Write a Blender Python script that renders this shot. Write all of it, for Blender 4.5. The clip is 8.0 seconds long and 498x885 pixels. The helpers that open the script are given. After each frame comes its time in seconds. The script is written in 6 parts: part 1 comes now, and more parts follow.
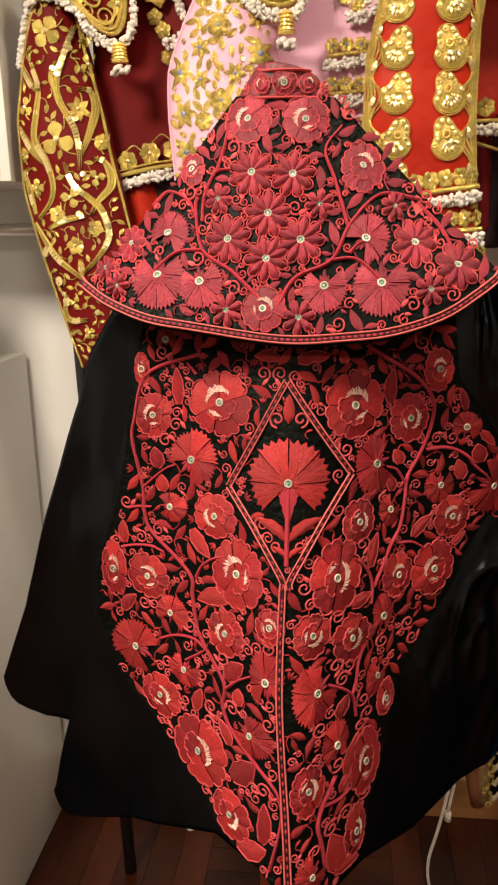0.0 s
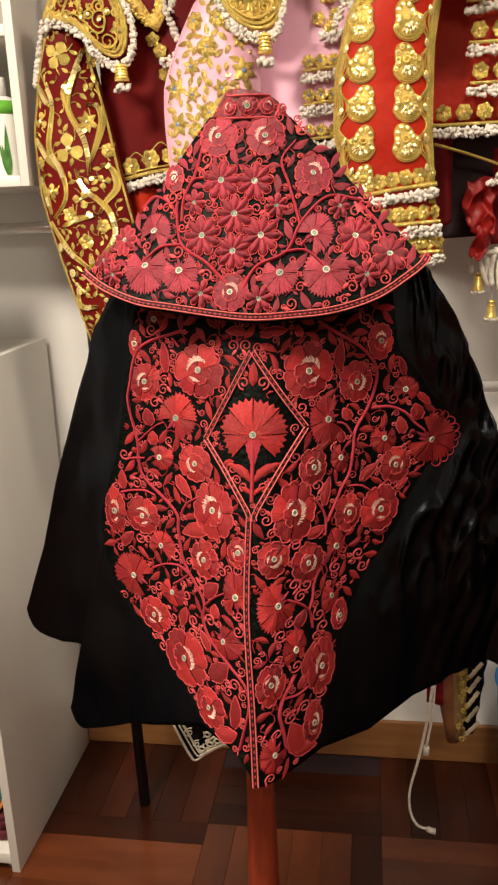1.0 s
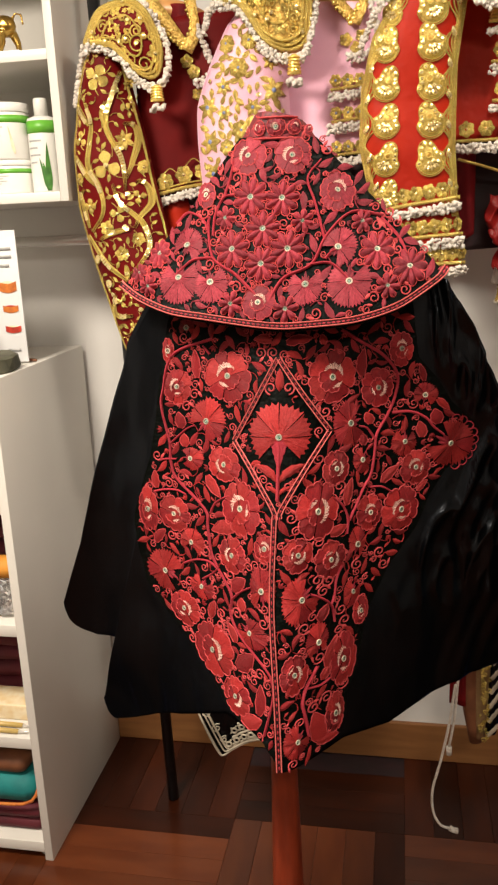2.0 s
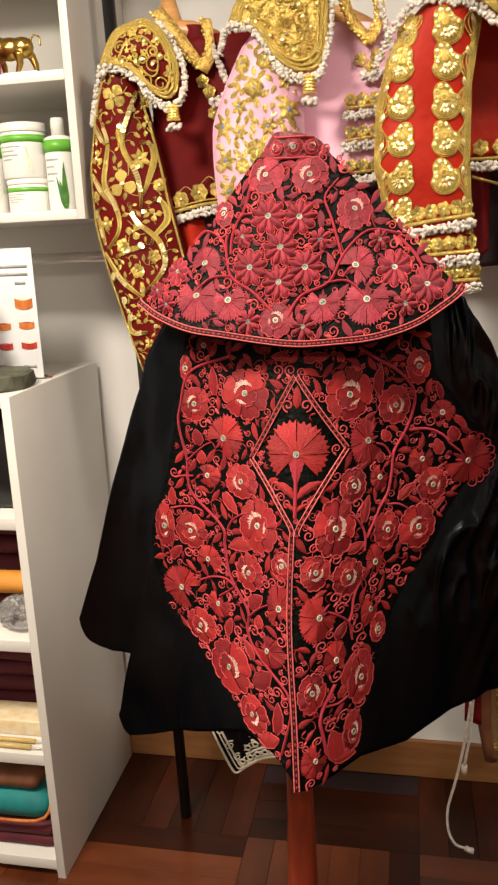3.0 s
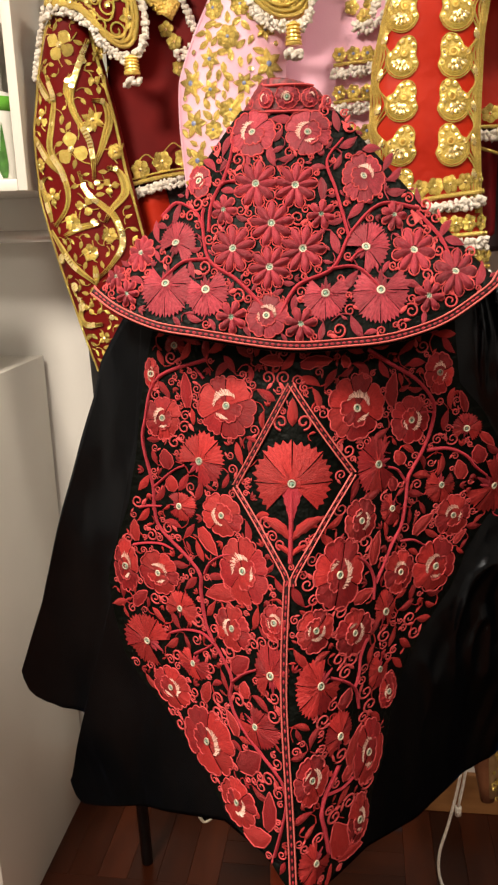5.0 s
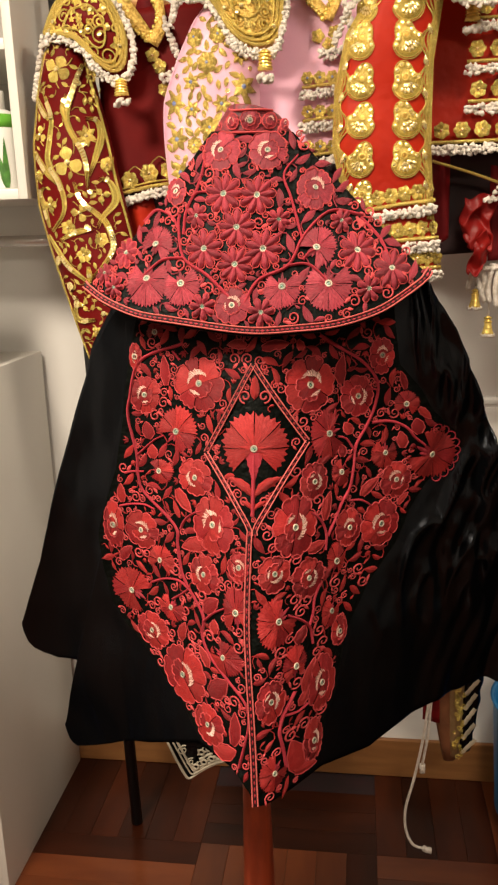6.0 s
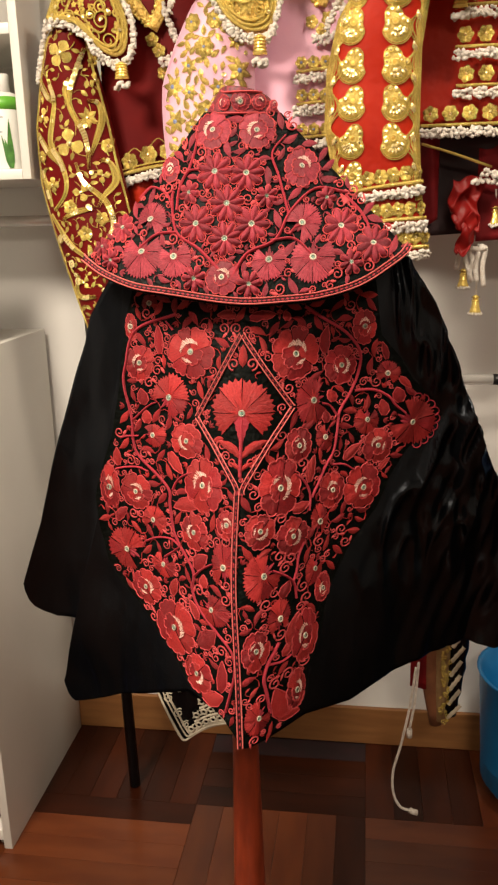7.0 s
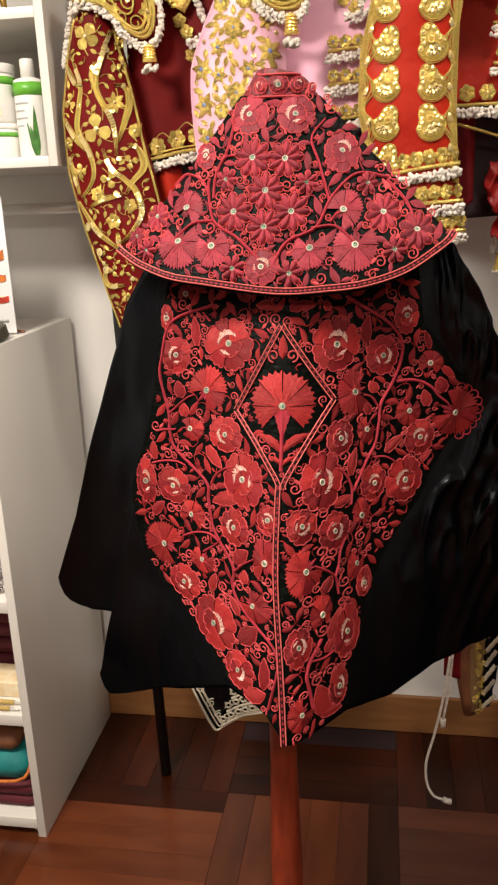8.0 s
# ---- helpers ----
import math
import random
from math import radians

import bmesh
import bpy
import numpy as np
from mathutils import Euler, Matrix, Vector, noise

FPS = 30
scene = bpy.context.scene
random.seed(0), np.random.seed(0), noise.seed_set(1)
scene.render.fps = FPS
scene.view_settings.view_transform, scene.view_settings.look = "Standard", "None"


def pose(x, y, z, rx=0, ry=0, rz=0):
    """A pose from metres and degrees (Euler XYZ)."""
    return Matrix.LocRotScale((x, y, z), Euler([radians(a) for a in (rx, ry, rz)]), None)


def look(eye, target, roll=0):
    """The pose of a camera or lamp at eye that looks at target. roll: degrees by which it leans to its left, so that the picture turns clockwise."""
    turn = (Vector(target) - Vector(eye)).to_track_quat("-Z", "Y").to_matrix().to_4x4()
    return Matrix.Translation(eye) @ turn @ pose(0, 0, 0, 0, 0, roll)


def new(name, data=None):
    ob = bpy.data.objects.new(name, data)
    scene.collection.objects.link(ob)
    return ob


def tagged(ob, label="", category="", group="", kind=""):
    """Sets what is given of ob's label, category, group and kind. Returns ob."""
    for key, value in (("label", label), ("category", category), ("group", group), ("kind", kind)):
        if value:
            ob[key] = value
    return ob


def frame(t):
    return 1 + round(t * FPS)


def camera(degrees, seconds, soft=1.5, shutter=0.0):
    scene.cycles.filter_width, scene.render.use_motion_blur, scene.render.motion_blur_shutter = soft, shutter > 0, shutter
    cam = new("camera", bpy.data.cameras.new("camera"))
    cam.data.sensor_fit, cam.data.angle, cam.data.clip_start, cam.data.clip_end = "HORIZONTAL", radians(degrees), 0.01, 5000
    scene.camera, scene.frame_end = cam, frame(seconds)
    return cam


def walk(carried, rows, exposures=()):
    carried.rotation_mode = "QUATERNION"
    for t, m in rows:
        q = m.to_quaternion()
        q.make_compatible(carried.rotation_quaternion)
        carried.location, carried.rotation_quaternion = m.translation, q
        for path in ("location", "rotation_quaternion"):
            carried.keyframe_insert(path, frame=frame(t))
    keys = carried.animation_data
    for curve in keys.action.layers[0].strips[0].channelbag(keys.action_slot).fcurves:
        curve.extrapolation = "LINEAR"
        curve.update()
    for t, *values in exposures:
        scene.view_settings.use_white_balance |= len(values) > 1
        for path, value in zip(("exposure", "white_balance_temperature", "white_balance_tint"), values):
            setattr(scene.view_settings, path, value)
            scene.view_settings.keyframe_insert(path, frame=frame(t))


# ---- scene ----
cam = camera(34.4, 8.0, 2.3)
PATH = [
    (0, (0.124, 0.014, 1.425), (-0.103, 1.931, 0.9), -1.3),
    (0.5, (0.156, -0.056, 1.432), (-0.09, 1.854, 0.89), -2.2),
    (1, (0.215, -0.168, 1.433), (-0.078, 1.734, 0.889), -2.3),
    (1.5, (0.231, -0.222, 1.437), (-0.109, 1.674, 0.899), -2.3),
    (3, (0.218, -0.228, 1.446), (-0.171, 1.672, 0.959), -2.6),
    (3.5, (0.21, -0.24, 1.451), (-0.182, 1.659, 0.965), -2.2),
    (4, (0.185, -0.161, 1.454), (-0.184, 1.744, 0.967), -1.6),
    (4.2, (0.166, -0.092, 1.446), (-0.199, 1.814, 0.961), -1.6),
    (5.3, (0.143, -0.013, 1.436), (-0.115, 1.896, 0.901), -1.9),
    (5.5, (0.158, -0.06, 1.437), (-0.106, 1.853, 0.919), -1.9),
    (6, (0.2, -0.165, 1.43), (-0.068, 1.751, 0.922), -1.8),
    (6.5, (0.212, -0.218, 1.422), (-0.061, 1.697, 0.914), -1.5),
    (7, (0.232, -0.228, 1.413), (-0.05, 1.679, 0.88), -1.5),
    (7.5, (0.233, -0.218, 1.417), (-0.096, 1.67, 0.845), -2.4),
    (8, (0.196, -0.208, 1.423), (-0.124, 1.681, 0.848), -2.3),
]
walk(cam, [(t, look(eye, target, roll)) for t, eye, target, roll in PATH], [(0, 0.0, 6400, 6), (1.5, 0.0, 6230, 6), (3, 0.0, 6130, 6), (4, 0.0, 6200, 6), (5.5, 0.0, 6440, 6), (6.5, 0.0, 6620, 6), (7, 0.0, 6450, 6), (7.4, 0.0, 6010, 7), (8, 0.0, 5980, 7)])

# ---- light: three assumed overhead lamps, none in view, and a dim warm room ----
world = bpy.data.worlds.new("room_air")
scene.world = world
world.use_nodes = True
world.node_tree.nodes["Background"].inputs[0].default_value = (1.0, 0.86, 0.7, 1)
world.node_tree.nodes["Background"].inputs[1].default_value = 0.025


def unseen_lamp(x, y, z, watts, size, colour):
    data = bpy.data.lights.new("unseen_lamp_light", "AREA")
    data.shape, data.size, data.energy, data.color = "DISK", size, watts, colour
    lamp = new("unseen_lamp_light", data)
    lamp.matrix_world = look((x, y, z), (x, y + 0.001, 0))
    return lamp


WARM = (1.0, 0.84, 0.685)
# main lamp, assumed from the shade under the hood
unseen_lamp(-0.66, 0.15, 2.42, 74, 0.5, WARM)
# added frontal fill from behind the camera
unseen_lamp(0.6, -1.2, 2.42, 36, 0.4, WARM)
# added fill that lifts the jackets and the wall at right
unseen_lamp(0.62, 0.72, 2.42, 15, 0.3, WARM)


# ---- materials ----
def material(name, colour, rough=0.6, metal=0.0, other=None, scale=20.0, mix=0.5, bump=0.2, bump_scale=200.0, dist=0.001,
             sheen=0.0, stretch=(1, 1, 1), vary=0.0, coat=0.0, space="Object", spec=0.5, island=0.0):
    """Two scales of variation: a slow mix of two colours, and a fine relief."""
    m = bpy.data.materials.new(name)
    m.use_nodes = True
    nt = m.node_tree
    b = nt.nodes["Principled BSDF"]
    b.inputs["Roughness"].default_value, b.inputs["Metallic"].default_value = rough, metal
    b.inputs["Sheen Weight"].default_value, b.inputs["Coat Weight"].default_value = sheen, coat
    b.inputs["Specular IOR Level"].default_value = spec
    co = nt.nodes.new("ShaderNodeTexCoord")
    mp = nt.nodes.new("ShaderNodeMapping")
    mp.inputs["Scale"].default_value = stretch
    nt.links.new(co.outputs[space], mp.inputs[0])
    n1, n2 = nt.nodes.new("ShaderNodeTexNoise"), nt.nodes.new("ShaderNodeTexNoise")
    n1.inputs["Scale"].default_value, n2.inputs["Scale"].default_value = scale, bump_scale
    n1.inputs["Detail"].default_value = 4
    nt.links.new(mp.outputs[0], n1.inputs[0])
    nt.links.new(mp.outputs[0], n2.inputs[0])
    ramp = nt.nodes.new("ShaderNodeMapRange")
    ramp.inputs[1].default_value, ramp.inputs[2].default_value = 0.35, 0.65
    nt.links.new(n1.outputs[0], ramp.inputs[0])
    c = nt.nodes.new("ShaderNodeMix")
    c.data_type = "RGBA"
    o = other or [v * (1 - mix) for v in colour]
    c.inputs[6].default_value, c.inputs[7].default_value = (*colour, 1), (*o, 1)
    nt.links.new(ramp.outputs[0], c.inputs[0])
    out = c.outputs[2]
    if vary:
        info, hsv, mr = nt.nodes.new("ShaderNodeObjectInfo"), nt.nodes.new("ShaderNodeHueSaturation"), nt.nodes.new("ShaderNodeMapRange")
        mr.inputs[3].default_value, mr.inputs[4].default_value = 1 - vary, 1 + vary
        nt.links.new(info.outputs["Random"], mr.inputs[0])
        nt.links.new(mr.outputs[0], hsv.inputs["Value"])
        nt.links.new(out, hsv.inputs["Color"])
        out = hsv.outputs[0]
    # a brightness for each loose piece: stitch-direction sheen put into the colour
    if island:
        geo, hs, mr = nt.nodes.new("ShaderNodeNewGeometry"), nt.nodes.new("ShaderNodeHueSaturation"), nt.nodes.new("ShaderNodeMapRange")
        mr.inputs[3].default_value, mr.inputs[4].default_value = 1 - island, 1 + island
        nt.links.new(geo.outputs["Random Per Island"], mr.inputs[0])
        nt.links.new(mr.outputs[0], hs.inputs["Value"])
        nt.links.new(out, hs.inputs["Color"])
        out = hs.outputs[0]
    nt.links.new(out, b.inputs["Base Color"])
    bp = nt.nodes.new("ShaderNodeBump")
    bp.inputs["Strength"].default_value, bp.inputs["Distance"].default_value = bump, dist
    nt.links.new(n2.outputs[0], bp.inputs["Height"])
    nt.links.new(bp.outputs[0], b.inputs["Normal"])
    return m


def thread(name, colour, other, rough=0.55, metal=0.0, vary=0.12, lines=60.0, bump=0.6, spec=0.35, sheen=0.0, island=0.22):
    """Satin stitch: fine lines along each motif, from its own uv (u runs across the stitches)."""
    return material(name, colour, rough, metal, other, 26.0, 0.4, bump, lines, 0.0022, sheen=sheen, stretch=(1, 0.06, 1), vary=vary, space="UV", spec=spec, island=island)


BLACK = material("black_satin", (0.027, 0.029, 0.033), 0.27, 0.94, bump=0.3, bump_scale=16, dist=0.02, other=(0.021, 0.023, 0.027), spec=0.05, stretch=(1, 1, 0.4))
BLACK.node_tree.nodes["Principled BSDF"].inputs["Specular Tint"].default_value = (0.3, 0.36, 0.42, 1)
GROUND = material("black_green_satin", (0.0022, 0.003, 0.0022), 0.5, spec=0.06, bump=0.9, bump_scale=90, dist=0.004, other=(0.0014, 0.002, 0.0014))
RED = thread("crimson_thread", (0.37, 0.024, 0.023), (0.25, 0.012, 0.013), vary=0.16, island=0.3, spec=0.26)
# dark tone for leaves, and on petals for thread sheen put into colour
RED2 = thread("crimson_thread_dark_tone", (0.26, 0.012, 0.015), (0.17, 0.007, 0.011), vary=0.16, island=0.28, spec=0.26)
# light from above put into the colour: pinker crimson for hood and collar
TOPLIT_RED = thread("toplit_crimson_thread", (0.30, 0.030, 0.046), (0.17, 0.013, 0.023), vary=0.16, island=0.3, spec=0.28)
TOPLIT_RED2 = thread("toplit_crimson_dark_tone", (0.21, 0.014, 0.026), (0.14, 0.009, 0.018), vary=0.14)
STEM = thread("rose_red_cord", (0.39, 0.028, 0.045), (0.28, 0.018, 0.03), lines=30, vary=0.08, spec=0.25)
CORD = thread("coral_cord", (0.53, 0.075, 0.078), (0.40, 0.04, 0.045), lines=30, vary=0.08, spec=0.25)
PALE = thread("pale_pink_thread", (0.80, 0.55, 0.46), (0.66, 0.36, 0.30), lines=30)
EDGE = thread("coral_gold_cord", (0.66, 0.15, 0.13), (0.52, 0.09, 0.085), lines=30, vary=0.05, island=0.1)
MAROON_BAND = material("dark_crimson_band", (0.022, 0.003, 0.004), 0.6, spec=0.2, other=(0.012, 0.002, 0.003), scale=90)
COLLAR = material("crimson_collar_cloth", (0.22, 0.014, 0.024), 0.6, other=(0.03, 0.006, 0.008), scale=160, bump=0.8, bump_scale=300)
RING = material("cream_ring_thread", (0.62, 0.55, 0.42), 0.5, bump_scale=900)
EYE = material("green_glass_bead", (0.03, 0.10, 0.05), 0.1, other=(0.3, 0.4, 0.33), scale=500)
GOLD = thread("gold_thread", (0.97, 0.78, 0.24), (0.68, 0.47, 0.09), rough=0.24, metal=0.62, lines=34, bump=1.0, spec=0.6, island=0.34)
GOLD_CLOTH = material("gold_brocade", (0.85, 0.6, 0.17), 0.42, 0.6, other=(0.5, 0.3, 0.06), scale=150, bump=1.0, bump_scale=260, dist=0.004)
SEQUIN = material("gold_sequin", (1.0, 0.88, 0.48), 0.16, 0.8, other=(0.92, 0.70, 0.25), scale=300, bump=0.4, bump_scale=500)
BLUE_GEM = material("blue_glass_gem", (0.05, 0.07, 0.3), 0.1, other=(0.3, 0.35, 0.5), scale=600)
WHITE_YARN = material("white_yarn", (0.80, 0.75, 0.68), 0.85, other=(0.62, 0.55, 0.46), scale=120, bump=1.0, bump_scale=500, dist=0.003, sheen=0.2)
BURGUNDY = material("burgundy_satin", (0.125, 0.0028, 0.0025), 0.6, other=(0.09, 0.002, 0.002), scale=10, bump=0.25, bump_scale=700, spec=0.12)
PINK = material("pink_satin", (0.80, 0.46, 0.58), 0.5, other=(0.74, 0.39, 0.52), scale=12, bump=0.25, bump_scale=300, sheen=0.1)
SCARLET = material("scarlet_satin", (0.38, 0.020, 0.006), 0.5, other=(0.29, 0.012, 0.004), scale=9, bump=0.6, bump_scale=26, dist=0.006, spec=0.14)
RIBBON = material("red_ribbon_satin", (0.26, 0.009, 0.007), 0.4, other=(0.15, 0.005, 0.005), scale=20, bump=0.4, bump_scale=60, spec=0.2)
DEEP_RED = material("deep_red_cloth", (0.17, 0.006, 0.008), 0.7, spec=0.15, other=(0.1, 0.004, 0.006), scale=14, bump=0.4, bump_scale=90)
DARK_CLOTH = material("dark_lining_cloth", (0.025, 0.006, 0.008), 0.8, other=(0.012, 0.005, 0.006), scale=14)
WALL = material("wall_paint", (0.74, 0.725, 0.695), 0.85, other=(0.70, 0.685, 0.655), scale=3, bump=0.15, bump_scale=150)
# grey given to two unseen walls so less light bounces back
LOW_BOUNCE = material("low_bounce_grey", (0.34, 0.32, 0.29), 0.85, other=(0.30, 0.28, 0.25), scale=3, bump=0.15, bump_scale=150)
CEIL = material("ceiling_paint", (0.8, 0.78, 0.74), 0.9, other=(0.76, 0.74, 0.7), scale=3)
WHITE = material("white_melamine", (0.69, 0.67, 0.62), 0.42, other=(0.66, 0.64, 0.59), scale=5, bump=0.05, bump_scale=300)
SKIRT = material("honey_wood_baseboard", (0.27, 0.12, 0.04), 0.45, other=(0.21, 0.088, 0.028), scale=6, stretch=(1, 8, 8), bump=0.1)
PLANK = material("red_brown_parquet", (0.108, 0.028, 0.008), 0.29, other=(0.078, 0.018, 0.005), scale=5, stretch=(1, 4, 1), vary=0.35, bump=0.05, bump_scale=30, coat=0.05, spec=0.4)
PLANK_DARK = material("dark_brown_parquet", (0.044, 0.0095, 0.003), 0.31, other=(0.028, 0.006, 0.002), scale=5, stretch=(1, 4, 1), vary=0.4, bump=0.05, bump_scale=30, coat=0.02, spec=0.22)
TAN = material("tan_cloth", (0.30, 0.19, 0.085), 0.8, other=(0.22, 0.13, 0.05), scale=40, bump=0.5, bump_scale=200)
POLE = material("red_varnished_wood", (0.25, 0.036, 0.012), 0.34, other=(0.17, 0.024, 0.009), scale=14, stretch=(5, 5, 1), bump=0.2, bump_scale=40, coat=0.15)
HANGER = material("honey_hanger_wood", (0.58, 0.31, 0.11), 0.35, other=(0.46, 0.22, 0.07), scale=20, stretch=(1, 1, 6))
STEEL = material("brushed_chrome", (0.86, 0.85, 0.82), 0.24, 0.55, scale=20, mix=0.08, bump=0.05)
BLACK_METAL = material("black_painted_metal", (0.012, 0.012, 0.013), 0.35, scale=20)
BRASS = material("gilded_metal", (0.55, 0.36, 0.09), 0.28, 1.0, other=(0.4, 0.24, 0.05), scale=60, bump=0.3, bump_scale=120)
PLASTIC = material("white_plastic", (0.74, 0.73, 0.69), 0.35, other=(0.7, 0.69, 0.65), scale=30, bump=0.05)
GREEN = material("green_label_print", (0.14, 0.42, 0.035), 0.4, other=(0.11, 0.36, 0.03), scale=40)
LEAFG = material("aloe_green_print", (0.07, 0.22, 0.03), 0.4, other=(0.03, 0.1, 0.015), scale=60)
GREY = material("grey_print", (0.4, 0.4, 0.39), 0.5, scale=60, mix=0.2)
CREAM = material("cream_powder_print", (0.72, 0.55, 0.3), 0.5, other=(0.8, 0.7, 0.5), scale=40)
PAPER = material("white_card", (0.74, 0.74, 0.74), 0.6, other=(0.7, 0.7, 0.7), scale=10, bump=0.05)
ORANGE = material("orange_print", (0.62, 0.2, 0.03), 0.5, other=(0.4, 0.1, 0.02), scale=60)
REDINK = material("red_print", (0.5, 0.04, 0.02), 0.5, scale=60)
STONE = material("green_grey_stone", (0.10, 0.10, 0.065), 0.7, other=(0.05, 0.05, 0.032), scale=30, bump=0.6, bump_scale=90)
PINKBOX = material("magenta_card", (0.55, 0.08, 0.28), 0.5, other=(0.48, 0.06, 0.24), scale=20)
TEAL = material("teal_cloth", (0.01, 0.22, 0.21), 0.7, other=(0.008, 0.15, 0.15), scale=15, bump=0.4, bump_scale=70)
MAROON = material("maroon_cloth", (0.10, 0.005, 0.014), 0.75, other=(0.065, 0.004, 0.01), scale=15, bump=0.4, bump_scale=70)
YELLOW = material("yellow_cloth", (0.62, 0.27, 0.03), 0.7, other=(0.5, 0.2, 0.02), scale=15, bump=0.4, bump_scale=70)
PENCIL = material("pale_yellow_lacquer", (0.58, 0.42, 0.14), 0.35, other=(0.5, 0.34, 0.1), scale=30)
BLUE = material("blue_plastic", (0.010, 0.20, 0.50), 0.4, other=(0.008, 0.16, 0.42), scale=12)
BROWN = material("brown_leather", (0.2, 0.075, 0.03), 0.6, other=(0.14, 0.05, 0.02), scale=30)
GLASS = bpy.data.materials.new("clear_plastic_bag")
GLASS.use_nodes = True
GLASS.node_tree.nodes["Principled BSDF"].inputs["Transmission Weight"].default_value = 0.9
GLASS.node_tree.nodes["Principled BSDF"].inputs["Roughness"].default_value = 0.12


# ---- building helpers ----
def empty(name, label, category, place=(0, 0, 0), group=""):
    ob = new(name)
    ob.location = place
    ob.empty_display_size = 0.05
    return tagged(ob, label, category, group)


def part(name, bm, mat, parent=None, label="", smooth=True, kind=""):
    """Links a bmesh as one mesh; its world place stays as built."""
    me = bpy.data.meshes.new(name)
    bm.normal_update()
    bm.to_mesh(me)
    bm.free()
    if smooth:
        me.polygons.foreach_set("use_smooth", [True] * len(me.polygons))
    me.materials.append(mat)
    ob = new(name, me)
    if parent:
        ob.parent = parent
        if not parent.parent:
            ob.matrix_parent_inverse = Matrix.Translation(-parent.location)
    if label:
        tagged(ob, label)
    if kind:
        tagged(ob, kind=kind)
    return ob


def box(x0, x1, y0, y1, z0, z1, bevel=0.0, bm=None):
    bm = bm or bmesh.new()
    r = bmesh.ops.create_cube(bm, size=1)
    bmesh.ops.scale(bm, vec=(x1 - x0, y1 - y0, z1 - z0), verts=r["verts"])
    bmesh.ops.translate(bm, vec=((x0 + x1) / 2, (y0 + y1) / 2, (z0 + z1) / 2), verts=r["verts"])
    if bevel:
        edges = list({e for v in r["verts"] for e in v.link_edges})
        bmesh.ops.bevel(bm, geom=edges, offset=bevel, segments=2, affect="EDGES", profile=0.5)
    return bm


def lathe(profile, x, y, z, seg=24, bm=None, sx=1.0, sy=1.0):
    """A turned body: profile is a list of (radius, height), closed at both ends."""
    bm = bm or bmesh.new()
    rings = [[bm.verts.new((x + sx * r * math.cos(2 * math.pi * k / seg), y + sy * r * math.sin(2 * math.pi * k / seg), z + h)) for k in range(seg)] for r, h in profile]
    for a, b in zip(rings, rings[1:]):
        for k in range(seg):
            bm.faces.new((a[k], a[(k + 1) % seg], b[(k + 1) % seg], b[k]))
    bm.faces.new(rings[0][::-1])
    bm.faces.new(rings[-1])
    return bm


def tube(points, radius, seg=8, bm=None, taper=None):
    """A round cord through points of the world."""
    bm = bm or bmesh.new()
    pts = [Vector(p) for p in points]
    rings = []
    for i, p in enumerate(pts):
        d = (pts[min(i + 1, len(pts) - 1)] - pts[max(i - 1, 0)]).normalized()
        a = d.cross(Vector((0.31, -0.9, 0.2))).normalized()
        b = d.cross(a)
        r = radius * (taper(i / (len(pts) - 1)) if taper else 1)
        rings.append([bm.verts.new(p + r * (math.cos(2 * math.pi * k / seg) * a + math.sin(2 * math.pi * k / seg) * b)) for k in range(seg)])
    for a, b in zip(rings, rings[1:]):
        for k in range(seg):
            bm.faces.new((a[k], a[(k + 1) % seg], b[(k + 1) % seg], b[k]))
    bm.faces.new(rings[0][::-1])
    bm.faces.new(rings[-1])
    return bm


def spline(pts, step=0.004):
    """A smooth line through plane or space points, evenly sampled."""
    p = [np.array(q, float) for q in pts]
    p = [2 * p[0] - p[1]] + p + [2 * p[-1] - p[-2]]
    out = []
    for a, b, c, d in zip(p, p[1:], p[2:], p[3:]):
        n = max(2, int(np.linalg.norm(c - b) / step))
        for k in range(n):
            t = k / n
            out.append(0.5 * (2 * b + (c - a) * t + (2 * a - 5 * b + 4 * c - d) * t * t + (3 * b - a - 3 * c + d) * t ** 3))
    return out + [p[-2]]


def along(table, v):
    """Straight-line reading of a table of (key, value), keys rising."""
    return float(np.interp(v, [k for k, _ in table], [w for _, w in table]))


def on(surface, x, z, h=0.0):
    """The point h above a cloth that is given as depth y over (x, z)."""
    e = 0.002
    y = surface(x, z)
    gx, gz = (surface(x + e, z) - surface(x - e, z)) / (2 * e), (surface(x, z + e) - surface(x, z - e)) / (2 * e)
    n = math.sqrt(1 + gx * gx + gz * gz)
    return Vector((x + h * gx / n, y - h / n, z + h * gz / n))


def squeeze(surface, x, z):
    """How much narrower a motif looks where the cloth turns away sideways."""
    g = (surface(x + 0.004, z) - surface(x - 0.004, z)) / 0.008
    return 1 / math.sqrt(1 + g * g)


def uv_face(bm, verts, uvs):
    f = bm.faces.new(verts)
    lay = bm.loops.layers.uv.verify()
    for loop, uv in zip(f.loops, uvs):
        loop[lay].uv = uv
    return f


